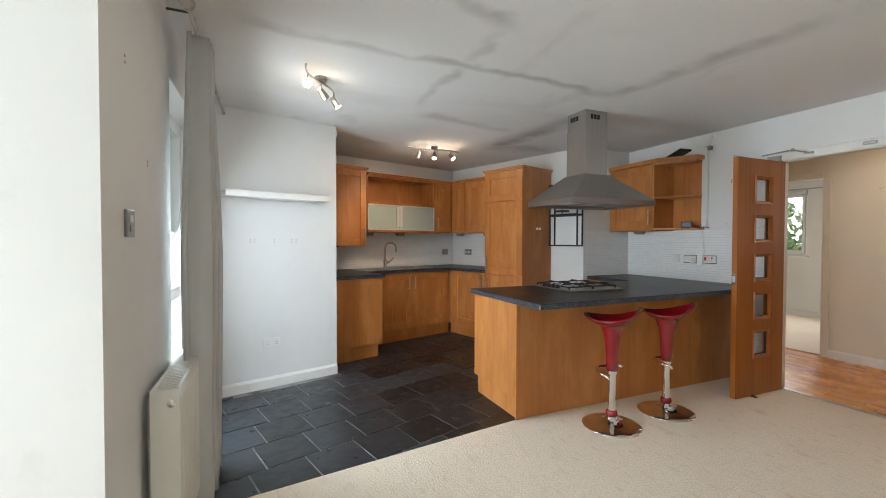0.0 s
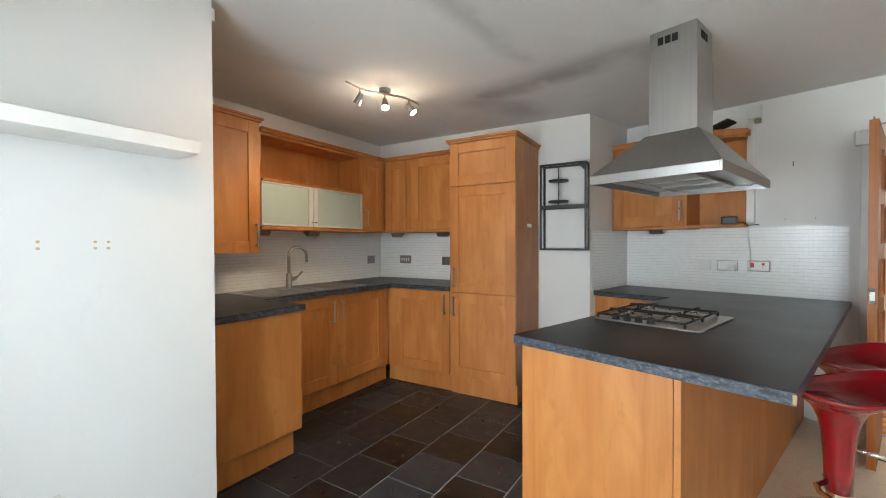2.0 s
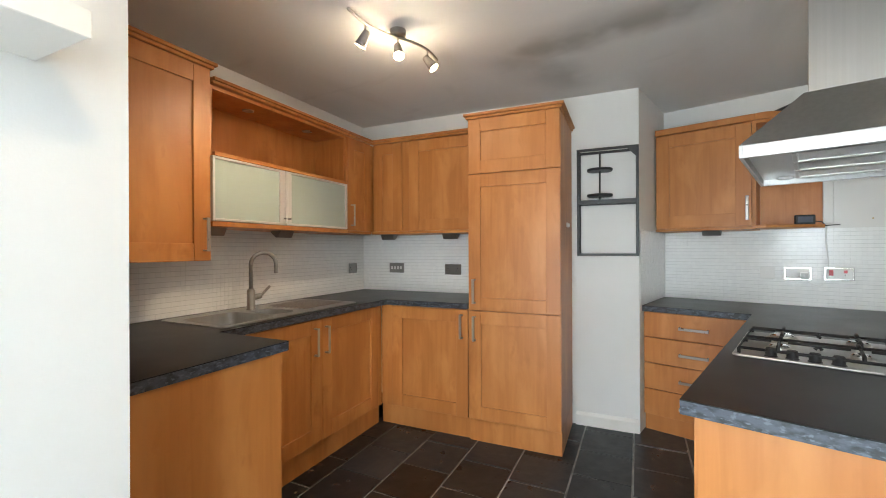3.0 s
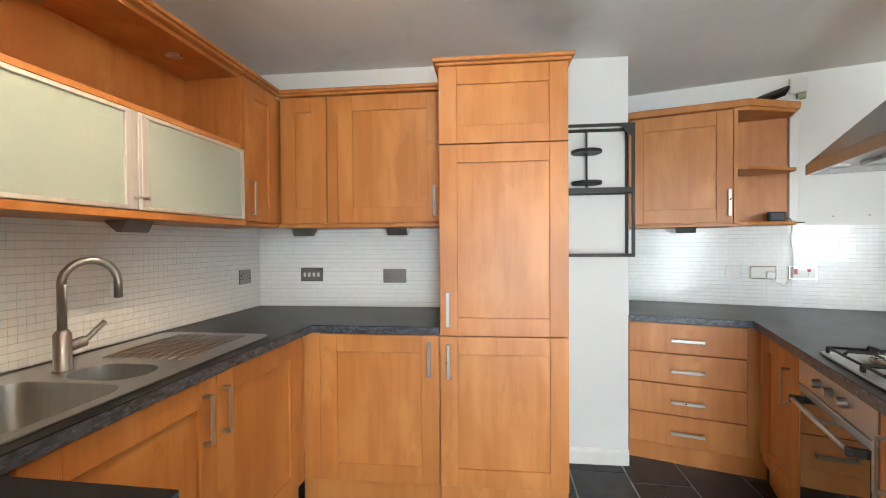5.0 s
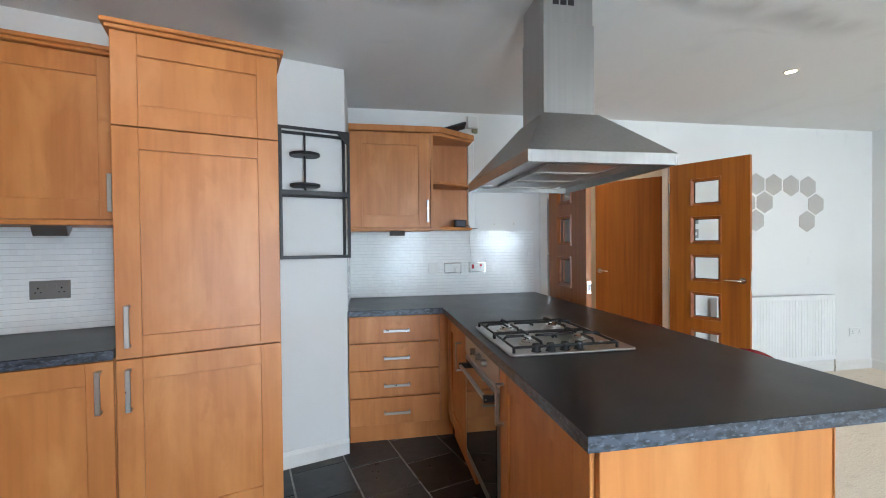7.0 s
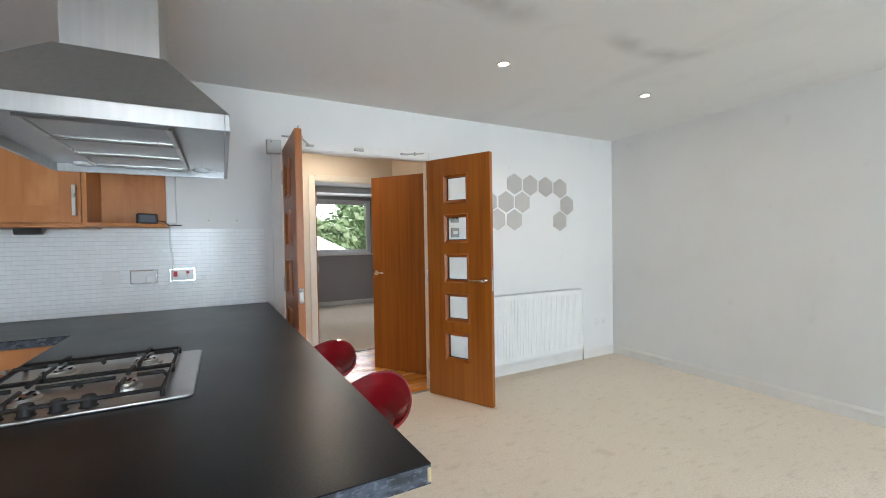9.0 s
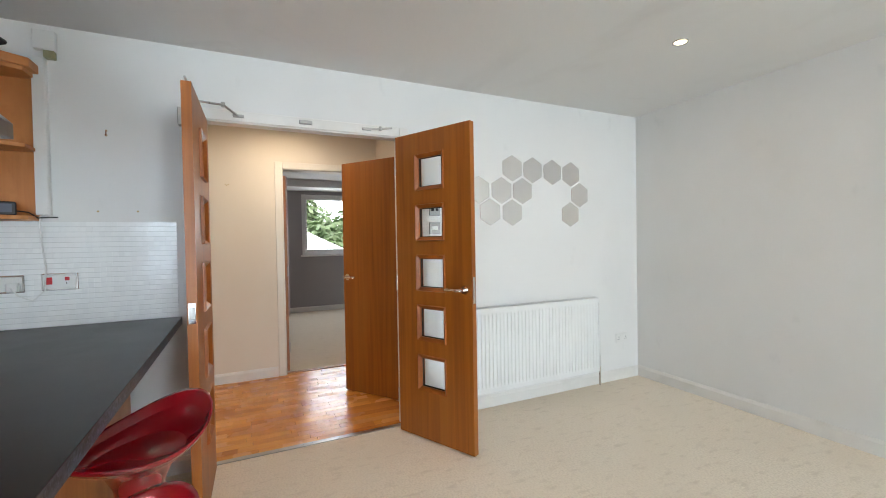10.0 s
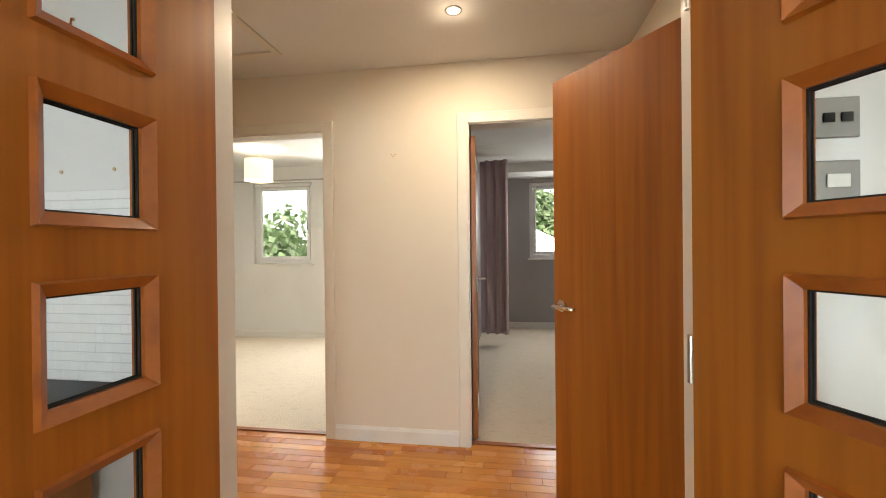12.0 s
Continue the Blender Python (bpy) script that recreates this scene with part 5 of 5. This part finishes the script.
part("case", B(0.0005, 0.022, -0.02, 0.03, -0.03, 0.03, ch=0.004), WHITEPL, u)
u = thing("black_switch", F_S @ pose(-2.05, -0.03, 1.235), "small black fixture under the end wall unit", "fixture")
part("case", B(-0.03, 0.03, -0.06, 0.029, -0.012, 0.028, ch=0.004), BLACK, u)

# screw holes and hooks
for f, spots in ((F_T, [(-0.79, 1.32), (-0.79, 1.297), (-0.755, 1.32), (-0.755, 1.297), (-0.59, 1.32), (-0.59, 1.297), (-0.435, 1.32), (-0.435, 1.297), (-0.395, 1.32), (-0.395, 1.297)]), (F_R, [(1.26, 1.915), (1.26, 1.89), (1.214, 1.485), (1.388, 1.487)]), (pose(HX, 0, 0, 0, 0, -90), [(-1.985, 1.85), (-1.995, 1.862), (-1.972, 1.862)]), (pose(WW, 0, 0, 0, 0, 90), [(1.53, 1.92), (1.535, 1.90), (1.80, 1.62), (1.80, 1.605)])):
    for x, z in spots:
        u = thing("wall_plug", f @ pose(x, 0, z), "small brown wall plug in an old screw hole", "wall plug", "screw holes")
        part("plug", rod(bmesh.new(), (0, 0.0, 0), (0, -0.0025, 0), 0.0055, None, 8), CARD, u)
u = thing("hook", F_R @ pose(1.26, 0, 1.90), "bent brown hook screwed to the wall", "hook")
part("hook", tube(bmesh.new(), [(0, 0, 0.016), (0, -0.006, 0.015), (0, -0.008, 0.0), (0, -0.009, -0.010), (0, -0.014, -0.014), (0, -0.019, -0.009)], 0.0028, 8), BEAD, u, smooth=True)

# mirror hexagons
for y, z in ((-0.112, 1.868), (-0.312, 1.864), (-0.514, 1.857), (-0.713, 1.850), (0.195, 1.685), (-0.009, 1.688), (-0.208, 1.690), (-0.808, 1.676), (0.099, 1.517), (-0.108, 1.515), (-0.703, 1.506)):
    u = thing("mirror_hexagon", pose(XW, y, z, 0, 0, -90), "silver mirror hexagon stuck on the white wall", "wall mirror", "hexagons over the radiator")
    bm = bmesh.new()
    rr = 0.106
    back = [bm.verts.new((rr * math.sin(math.pi * k / 3), -0.0005, rr * math.cos(math.pi * k / 3))) for k in range(6)]
    front = [bm.verts.new(((rr - 0.002) * math.sin(math.pi * k / 3), -0.003, (rr - 0.002) * math.cos(math.pi * k / 3))) for k in range(6)]
    for k in range(6):
        bm.faces.new((back[k], back[(k + 1) % 6], front[(k + 1) % 6], front[k]))
    bm.faces.new(front)
    bm.faces.new(back[::-1])
    part("face", bm, HEX, u)

# ---- ceiling lights ----


def track_light(m, length, heads, label, leak):
    """A ceiling bar with three swivelling halogen heads; heads: (x, aim)."""
    u = thing("track_light", m, label, "spotlight bar", "ceiling spotlights")
    part("bar", tube(bmesh.new(), [(-length / 2 + length * i / 16, 0.035 * math.sin(2 * math.pi * i / 16), -0.035) for i in range(17)], 0.007, 10), NICKEL, u, smooth=True)
    part("mount", lathe(bmesh.new(), [(0, 0), (0.042, 0), (0.042, -0.022), (0.036, -0.030), (0, -0.030)], 28), NICKEL, u)
    for x, aim, watts, cone in heads:
        y = 0.035 * math.sin(2 * math.pi * (x / length + 0.5))
        h = part("arm", tube(bmesh.new(), [(x, y, -0.035), (x, y, -0.085)], 0.005, 8), NICKEL, u)
        a = Vector(aim).normalized()
        c = Vector((x, y, -0.090))
        part("shade", rod(bmesh.new(), c - a * 0.02, c + a * 0.060, 0.018, 0.029, 20, caps=False), NICKEL, h, smooth=True)
        part("bulb", rod(bmesh.new(), c + a * 0.035, c + a * 0.056, 0.024, 0.026, 20), BULB, h, "glowing halogen bulb")
        wp = m @ (c + a * 0.075)
        wd = m.to_3x3() @ a
        lamp("halogen", "SPOT", look(wp, wp + wd), watts, WARM, radius=0.022, cone=(radians(cone), 0.8))
    # added point lamp below the bar, without a bulb, for the bulbs' spill light
    lamp("halogen", "POINT", m @ pose(0, 0, -0.17), leak, WARM, radius=0.03)
    return u


track_light(pose(1.655, 4.41, H, 0, 0, 4), 0.65, [(-0.19, (-0.20, 0.46, -0.86), 32, 100), (0.0, (-0.25, -0.35, -0.85), 8, 100), (0.20, (0.25, -0.55, -0.75), 5, 90)], "curved nickel bar with three lit spotlights over the kitchen", 7.0)
track_light(pose(0.165, 2.80, H, 0, 0, 66), 0.60, [(-0.17, (-0.6, -0.2, -0.35), 8, 80), (0.0, (0.9, -0.25, -0.50), 26, 90), (0.19, (0.2, -0.5, -0.8), 10, 80)], "curved nickel bar with three lit spotlights near the curtain", 2.0)


def downlight(x, y, label, w=2.4):
    u = thing("downlight", pose(x, y, H), label, "downlight", "recessed ceiling lights")
    part("ring", lathe(bmesh.new(), [(0.030, -0.002), (0.034, -0.006), (0.043, -0.005), (0.044, -0.0005)], 32), NICKEL, u, smooth=True)
    part("bulb", lathe(bmesh.new(), [(0, -0.003), (0.030, -0.003), (0.030, -0.001), (0, -0.001)], 28), BULB, u, "glowing halogen bulb")
    lamp("halogen", "AREA", look((x, y, H - 0.012), (x, y, 0)), w, WARM, size=(0.055, 0.055))


downlight(2.89, 0.853, "lit recessed ceiling spotlight in the living room")
downlight(2.872, -0.492, "lit recessed ceiling spotlight in the living room")
downlight(5.05, 1.515, "lit recessed ceiling spotlight in the hall", 10.0)
# added point lamp below the hall's flush bulb, brightens the ceiling round it
lamp("halogen", "POINT", pose(5.05, 1.515, H - 0.07), 0.4, WARM, radius=0.03)

# ---- windows and the glazed door ----


def window_x(name, x, y0, y1, z0, z1, label, facing=-1, handle_y=None, depth=0.07, sill=True, blind=True, mullion=None):
    """A white framed window in a wall square to x; facing: the room's side."""
    u = thing(name, pose(x, y0, z0), label, "window", kind="structure")
    w, h, t = y1 - y0, z1 - z0, 0.055
    bm = bmesh.new()
    for a in ((0, t, 0, h), (w - t, w, 0, h), (t, w - t, 0, t), (t, w - t, h - t, h)):
        box(bm, 0, depth, a[0], a[1], a[2], a[3], ch=0.004)
    part("window_frame", bm, UPVC, u)
    bays = [(t, w - t)] if mullion is None else [(t, mullion - 0.03), (mullion + 0.03, w - t)]
    if mullion is not None:
        part("mullion", B(0, depth, mullion - 0.03, mullion + 0.03, t, h - t, ch=0.004), UPVC, u)
    for a, b in bays:
        s = 0.05
        bm = bmesh.new()
        xo = -0.018 if facing < 0 else depth - 0.03
        for c in ((a, a + s, t, h - t), (b - s, b, t, h - t), (a + s, b - s, t, t + s), (a + s, b - s, h - t - s, h - t)):
            box(bm, xo, xo + 0.048, c[0] + 0.002, c[1] - 0.002, c[2] + 0.002, c[3] - 0.002, ch=0.005)
        sash = part("sash", bm, UPVC, u)
        g = part("pane", B(xo + 0.020, xo + 0.026, a + s - 0.004, b - s + 0.004, t + s - 0.004, h - t - s + 0.004), GLASS, sash)
        g.visible_shadow = False
        if handle_y is not None:
            hy = a + 0.025 if handle_y < 0 else b - 0.025
            part("handle", tube(bmesh.new(), [(xo - 0.02, hy, h * 0.42), (xo - 0.03, hy, h * 0.42), (xo - 0.03, hy, h * 0.55)], 0.008, 8), NICKEL, sash, "dark lever handle")
    if sill:
        part("window_sill", B(-0.10 if facing < 0 else depth, 0.0 if facing < 0 else depth + 0.1, -0.03, w + 0.03, -0.03, -0.001, ch=0.004), TRIM, u)
    if blind:
        part("blind_cassette", B(-0.055, -0.02, 0.02, w - 0.02, h - 0.055, h - 0.005, ch=0.006), UPVC, u)
    return u


for k, hy in (("a", -1), ("b", 1), ("c", 1)):
    y0, y1, z0, z1 = WIN[k]
    window_x("window_" + {"a": "1", "b": "2", "c": "3"}[k], (BX2 if k == "c" else BX1) + 0.06, y0, y1, z0, z1, "white casement window with " + {"a": "a rolled blind and trees outside", "b": "a lever handle in the white bedroom", "c": "a view of trees from the grey bedroom"}[k], handle_y=hy, mullion=None)
# unseen window, assumed as the source of the bay's daylight
window_x("window_4", -4.63, -0.95, 1.15, 0.35, 2.2, "unseen wide white framed living room window, place assumed", facing=1, sill=False, blind=False, mullion=1.05)
gd = thing("door_1", pose(WW - 0.16, 2.22, 0.02), "white framed glazed balcony door behind the curtain", "door", kind="structure")
bm = bmesh.new()
for a in ((0, 0.07, 0, 2.08), (0.99, 1.06, 0, 2.08), (0.07, 0.99, 0, 0.12), (0.07, 0.99, 2.0, 2.08)):
    box(bm, -0.03, 0.04, a[0], a[1], a[2], a[3], ch=0.004)
part("door_frame", bm, UPVC, gd)
part("midrail", B(-0.02, 0.03, 0.07, 0.99, 0.90, 0.98, ch=0.004), UPVC, gd)
for z0, z1 in ((0.12, 0.90), (0.98, 2.0)):
    g = part("pane", B(0.0, 0.006, 0.066, 0.994, z0 - 0.004, z1 + 0.004), GLASS, gd)
    g.visible_shadow = False

# ---- curtains ----


def curtain(name, m, width, height, folds, depth, material, label, top_pinch=0.55, flare=1.0):
    """A hanging cloth with folds; x along the pole."""
    u = thing(name, m, label, "curtain")
    bm = bmesh.new()
    nx, nz = folds * 10, 26
    rows = []
    for j in range(nz + 1):
        v = j / nz
        k = top_pinch + (1 - top_pinch) * min(1.0, (1 - v) * 2.2)
        row = []
        for i in range(nx + 1):
            s = i / nx
            a = 2 * math.pi * folds * s
            wob = 0.012 * noise.noise(Vector((s * 6, v * 3, 1.7)))
            row.append(bm.verts.new((width * (0.5 + (s - 0.5) * (k if flare else 1)), depth * 0.5 * (math.sin(a) + 0.35 * math.sin(2 * a + 1.3)) * (0.6 + 0.4 * k) + wob, v * height)))
        rows.append(row)
    for p, q in zip(rows, rows[1:]):
        for i in range(nx):
            bm.faces.new((p[i], p[i + 1], q[i + 1], q[i]))
    c = part("cloth", bm, material, u, smooth=True)
    md = c.modifiers.new("thickness", "SOLIDIFY")
    md.thickness = 0.003
    return u


CX = WW + 0.115
curtain("curtain", pose(CX, 2.05, 0.015, 0, 0, 90), 0.50, 2.30, 4, 0.115, FABRIC, "pale grey curtain gathered beside the radiator", 0.50)
u = thing("curtain_pole", Matrix(), "brushed steel curtain pole with ball finials", "curtain pole")
part("pole", rod(bmesh.new(), (CX, 2.00, 2.345), (CX, 3.66, 2.345), 0.010, None, 16), NICKEL, u, smooth=True)
part("finial", lathe(bmesh.new(), [(0.0, -0.034), (0.014, -0.030), (0.026, -0.020), (0.033, -0.004), (0.033, 0.006), (0.026, 0.020), (0.012, 0.032), (0, 0.034)], 28, (CX, 1.97, 2.345)), NICKEL, u, smooth=True)
part("finial", lathe(bmesh.new(), [(0.0, -0.014), (0.012, -0.010), (0.016, 0.0), (0.012, 0.010), (0, 0.014)], 20, (CX, 3.66, 2.345)), NICKEL, u, smooth=True)
part("bracket", tube(bmesh.new(), [(WW + 0.001, 2.17, 2.40), (CX - 0.02, 2.17, 2.40), (CX, 2.17, 2.372), (CX, 2.17, 2.35)], 0.006, 8), BLACK, u)
part("bracket", tube(bmesh.new(), [(WW + 0.001, 3.35, 2.40), (CX - 0.02, 3.35, 2.40), (CX, 3.35, 2.372), (CX, 3.35, 2.35)], 0.006, 8), BLACK, u)
curtain("pink_curtain", pose(8.45, 1.60, 0.13, 0, 0, -98), 0.36, 2.25, 3, 0.07, PINK, "dusty pink curtain hanging in the grey bedroom", 1.0)
u = thing("bedroom_curtain_pole", pose(0, 0, 0), "thin dark curtain pole above the bedroom windows", "curtain pole")
part("pole", rod(bmesh.new(), (BX1 - 0.09, 2.3, 2.22), (BX1 - 0.09, 5.2, 2.22), 0.010, None, 12), NICKEL, u)
part("bracket", tube(bmesh.new(), [(BX1 - 0.001, 3.78, 2.22), (BX1 - 0.09, 3.78, 2.22)], 0.006, 8), NICKEL, u)
u = thing("pendant_lamp", pose(7.45, 4.10, H), "lit cream drum-shade pendant lamp in the bedroom", "pendant lamp")
part("rose", lathe(bmesh.new(), [(0, 0), (0.045, 0), (0.04, -0.02), (0.01, -0.03), (0, -0.03)], 24), WHITEPL, u, smooth=True)
part("flex", rod(bmesh.new(), (0, 0, -0.03), (0, 0, -0.16), 0.004, None, 8), WHITEPL, u)
part("shade", lathe(bmesh.new(), [(0.150, -0.13), (0.152, -0.13), (0.152, -0.37), (0.150, -0.37)], 40), SHADE, u, "pale slatted drum shade", smooth=True)
lamp("pendant_bulb", "POINT", pose(7.45, 4.10, H - 0.26), 13, WARM, radius=0.05)

# ---- outdoors ----
structure("backdrop_east", slab([(60, -70), (60.2, -70), (60.2, 90), (60, 90)], [], -8, 60), OVERCAST, "bright white overcast sky beyond the trees", "sky")
structure("backdrop_west", slab([(-60.2, -70), (-60, -70), (-60, 70), (-60.2, 70)], [], -8, 60), OVERCAST, "bright white overcast sky beyond the garden", "sky")
structure("ground", slab([(-60, -60), (60, -60), (60, 60), (-60, 60)], [], -6.4, -6.0), GRASS, "grass far below the windows", "ground")


def tree(name, x, y, base, h, r, seed, leaves=8000):
    """A tapered trunk with limbs and a crown of many small leaf clumps."""
    u = thing(name, pose(x, y, base), "leafy green deciduous tree outside the windows", "tree", "garden trees")
    rnd = random.Random(seed)
    bm = bmesh.new()
    rod(bm, (0, 0, 0), (0.1, 0.05, h * 0.55), 0.22, 0.12, 12)
    tips = []
    for i in range(9):
        a = rnd.uniform(0, 6.28)
        z = h * rnd.uniform(0.3, 0.55)
        e = Vector((math.cos(a) * r * rnd.uniform(0.4, 0.8), math.sin(a) * r * rnd.uniform(0.4, 0.8), h * rnd.uniform(0.55, 0.95)))
        tube(bm, [(0.05, 0.02, z), ((e.x * 0.5), e.y * 0.5, z + (e.z - z) * 0.6), e], 0.05, 6)
        tips.append(e)
    part("trunk", bm, BARK, u)
    centres = [t + Vector((rnd.gauss(0, 0.5), rnd.gauss(0, 0.5), rnd.gauss(0, 0.5))) for t in tips for _ in range(4)]
    vs, fs = [], []
    for i in range(leaves):
        c = centres[rnd.randrange(len(centres))]
        d = Vector((rnd.gauss(0, 1), rnd.gauss(0, 1), rnd.gauss(0, 1))).normalized()
        p = c + d * (0.95 * rnd.random() ** 0.45)
        n = (d + Vector((rnd.gauss(0, 0.6), rnd.gauss(0, 0.6), rnd.gauss(0.4, 0.5)))).normalized()
        a = n.orthogonal().normalized()
        b = n.cross(a)
        s = rnd.uniform(0.06, 0.13)
        k = len(vs)
        vs += [(p + a * s * 1.5)[:], (p + b * s)[:], (p - a * s * 1.5 + n * 0.02)[:], (p - b * s)[:]]
        fs.append((k, k + 1, k + 2, k + 3))
    mesh = bpy.data.meshes.new("crown")
    mesh.from_pydata(vs, [], fs)
    mesh.materials.append(LEAF)
    c = new("crown", mesh)
    c.parent = u
    tagged(c, kind="stuff")
    return u


tree("tree", 17.5, 1.4, -6.0, 9.6, 3.4, 3)
tree("tree", 18.5, -3.2, -6.0, 9.8, 3.6, 5)
tree("tree", 20.5, 6.5, -6.0, 7.8, 3.6, 8)
tree("tree", 19.0, 11.2, -6.0, 7.9, 3.8, 11, 11000)
tree("tree", 23.0, -1.0, -6.0, 10.2, 4.2, 21, 12000)
tree("tree", 24.0, 4.2, -6.0, 9.2, 4.4, 23, 12000)
tree("tree", -11.0, 1.2, -6.0, 8.4, 3.4, 13, 3200)
tree("tree", -10.0, 5.6, -6.0, 9.2, 3.4, 17, 3200)

# ---- pieces: slate tiles, floorboards, mosaic ----


def inside(p, poly):
    c = False
    for (x0, y0), (x1, y1) in zip(poly, poly[1:] + poly[:1]):
        if (y0 > p[1]) != (y1 > p[1]) and p[0] < (x1 - x0) * (p[1] - y0) / (y1 - y0) + x0:
            c = not c
    return c


def clip(poly, px, py, nx, ny):
    """The part of a convex outline on the side of a line that n points to."""
    out = []
    for (x0, y0), (x1, y1) in zip(poly, poly[1:] + poly[:1]):
        d0, d1 = (x0 - px) * nx + (y0 - py) * ny, (x1 - px) * nx + (y1 - py) * ny
        if d0 >= 0:
            out.append((x0, y0))
        if (d0 > 0) != (d1 > 0) and abs(d0 - d1) > 1e-9:
            k = d0 / (d0 - d1)
            out.append((x0 + (x1 - x0) * k, y0 + (y1 - y0) * k))
    return out


floor_bed = bpy.data.objects["tile_bed"]
rnd = random.Random(4)
room = [(WW, 2.115), (1.47, 2.40), (XW, 2.42), (XW, 3.9), (3.4, 4.2), w2(F_S, 0.1, 0.1), w2(F_S, -2.6, 0.1), w2(F_S, -2.6, -1.2), w2(F_T, -1.3, 0.1)]
TW, TH, JO = 0.320, 0.318, 0.008
for j in range(-14, 4):
    shift = (0.0, 0.105, 0.21)[j % 3] + rnd.uniform(-0.02, 0.02)
    for i in range(-14, 8):
        x0, y0 = -3.44 + shift + (i + 10) * TW, -2.90 + (j + 9) * TH
        quad = [w2(F_S, x, y) for x, y in ((x0, y0), (x0 + TW - JO, y0), (x0 + TW - JO, y0 + TH - JO), (x0, y0 + TH - JO))]
        q = clip(quad, WW, 2.115, -0.1345, 0.991)
        if len(q) < 3:
            continue
        q = clip(q, WW + 0.002, 0, 1, 0)
        if len(q) < 3:
            continue
        cx, cy = sum(p[0] for p in q) / len(q), sum(p[1] for p in q) / len(q)
        if not inside((cx, cy), room) or (cx > 1.6 and cy < 2.9):
            continue
        bm = bmesh.new()
        top = rnd.uniform(-0.0015, 0.002)
        lo = [bm.verts.new((x - cx, y - cy, -0.008)) for x, y in q]
        hi = [bm.verts.new(((x - cx) * 0.988, (y - cy) * 0.988, top + rnd.uniform(-0.0008, 0.0008))) for x, y in q]
        for k in range(len(q)):
            bm.faces.new((lo[k], lo[(k + 1) % len(q)], hi[(k + 1) % len(q)], hi[k]))
        bm.faces.new(hi)
        o = part("slate_tile", bm, SLATE, floor_bed)
        o.location = (cx, cy, 0)

hall = bpy.data.objects["hall_floor"]
SW_ = 0.066
lengths = (0.28, 0.36, 0.44, 0.52)
plank_mesh = {}
for n in lengths:
    bm = box(bmesh.new(), 0, SW_ - 0.0012, 0, n - 0.0014, -0.012, 0.0, ch=0.0008)
    mesh = bpy.data.meshes.new("floorboard")
    bm.to_mesh(mesh)
    bm.free()
    mesh.materials.append(PLANK)
    plank_mesh[n] = mesh
x = XW + 0.03
while x < HX + 0.03:
    y = 0.02 - rnd.choice((0.0, 0.09, 0.17, 0.24))
    while y < 3.34:
        n = rnd.choice(lengths)
        if y + n > 3.62:
            n = 0.28
        o = new("floorboard", plank_mesh[n])
        o.parent, o.location = hall, (x, y, 0.0)
        y += n
    x += SW_


def mosaic(name, f, x0, x1, z0, z1, label, picked=300):
    """White glazed mosaic: a grout sheet with tiles on it; the first columns from x1 back are single pieces."""
    base = finish(B(x0, x1, -0.004, -0.0005, z0, z1), name, GROUTW)
    base.matrix_world = f
    tagged(base, label, "wall tiles", kind="structure")
    pitch = 0.0265
    nx, nz = int((x1 - x0 + 0.001) / pitch), int((z1 - z0 + 0.001) / pitch)
    px, pz = (x1 - x0) / nx, (z1 - z0) / nz
    r_ = random.Random(len(name) + int(100 * x1))
    bm = box(bmesh.new(), -px / 2 + 0.0002, px / 2 - 0.0002, -0.0014, 0, -pz / 2 + 0.0009, pz / 2 - 0.0009)
    for v in bm.verts:
        if v.co.y < -0.001:
            v.co.z *= 0.945
            v.co.x *= 0.997
    mesh = bpy.data.meshes.new("mosaic_tile")
    bm.to_mesh(mesh)
    mesh.materials.append(TILE)
    bv = [v.co.copy() for v in bm.verts]
    bm.verts.index_update()
    bf = [[v.index for v in fc.verts] for fc in bm.faces]
    bm.free()
    vs, fs = [], []
    count = 0
    for i in reversed(range(nx)):
        for k in range(nz):
            m = pose(x0 + (i + 0.5) * px, -0.0035, z0 + (k + 0.5) * pz, r_.gauss(0, 0.9), 0, r_.gauss(0, 0.9))
            if count < picked:
                o = new("mosaic_tile", mesh)
                o.parent = base
                o.matrix_local = m
            else:
                b0 = len(vs)
                vs += [(m @ v)[:] for v in bv]
                fs += [[b0 + q for q in fc] for fc in bf]
            count += 1
    if vs:
        me = bpy.data.meshes.new("mosaic_field")
        me.from_pydata(vs, [], fs)
        me.materials.append(TILEJ)
        o = new("mosaic_field", me)
        o.parent = base
        tagged(o, kind="stuff")


GROUTW = mat("pale_grout", (0.60, 0.60, 0.58), 0.7, layers=[((6, 6, 6), (0.66, 0.66, 0.64), 0.4, 0.7)])
mosaic("splashback_1", F_S, -2.55, -0.010, WT + 0.002, 1.430, "white gloss mosaic splashback behind the sink")
mosaic("splashback_2", F_B, 0.008, 1.246, WT + 0.002, 1.430, "white gloss mosaic splashback beside the tall unit")
d_ = Vector((XW, 3.735, 0)) - E_
F_E = Matrix.Translation(E_) @ pose(0, 0, 0, 0, 0, math.degrees(math.atan2(d_.y, d_.x)))
mosaic("splashback_3", F_E, 0.02, d_.length - 0.008, PT + 0.002, 1.430, "white gloss mosaic splashback on the short wall")
mosaic("splashback_4", F_R, 0.010, 1.565, PT + 0.002, 1.430, "white gloss mosaic splashback reflecting the window")
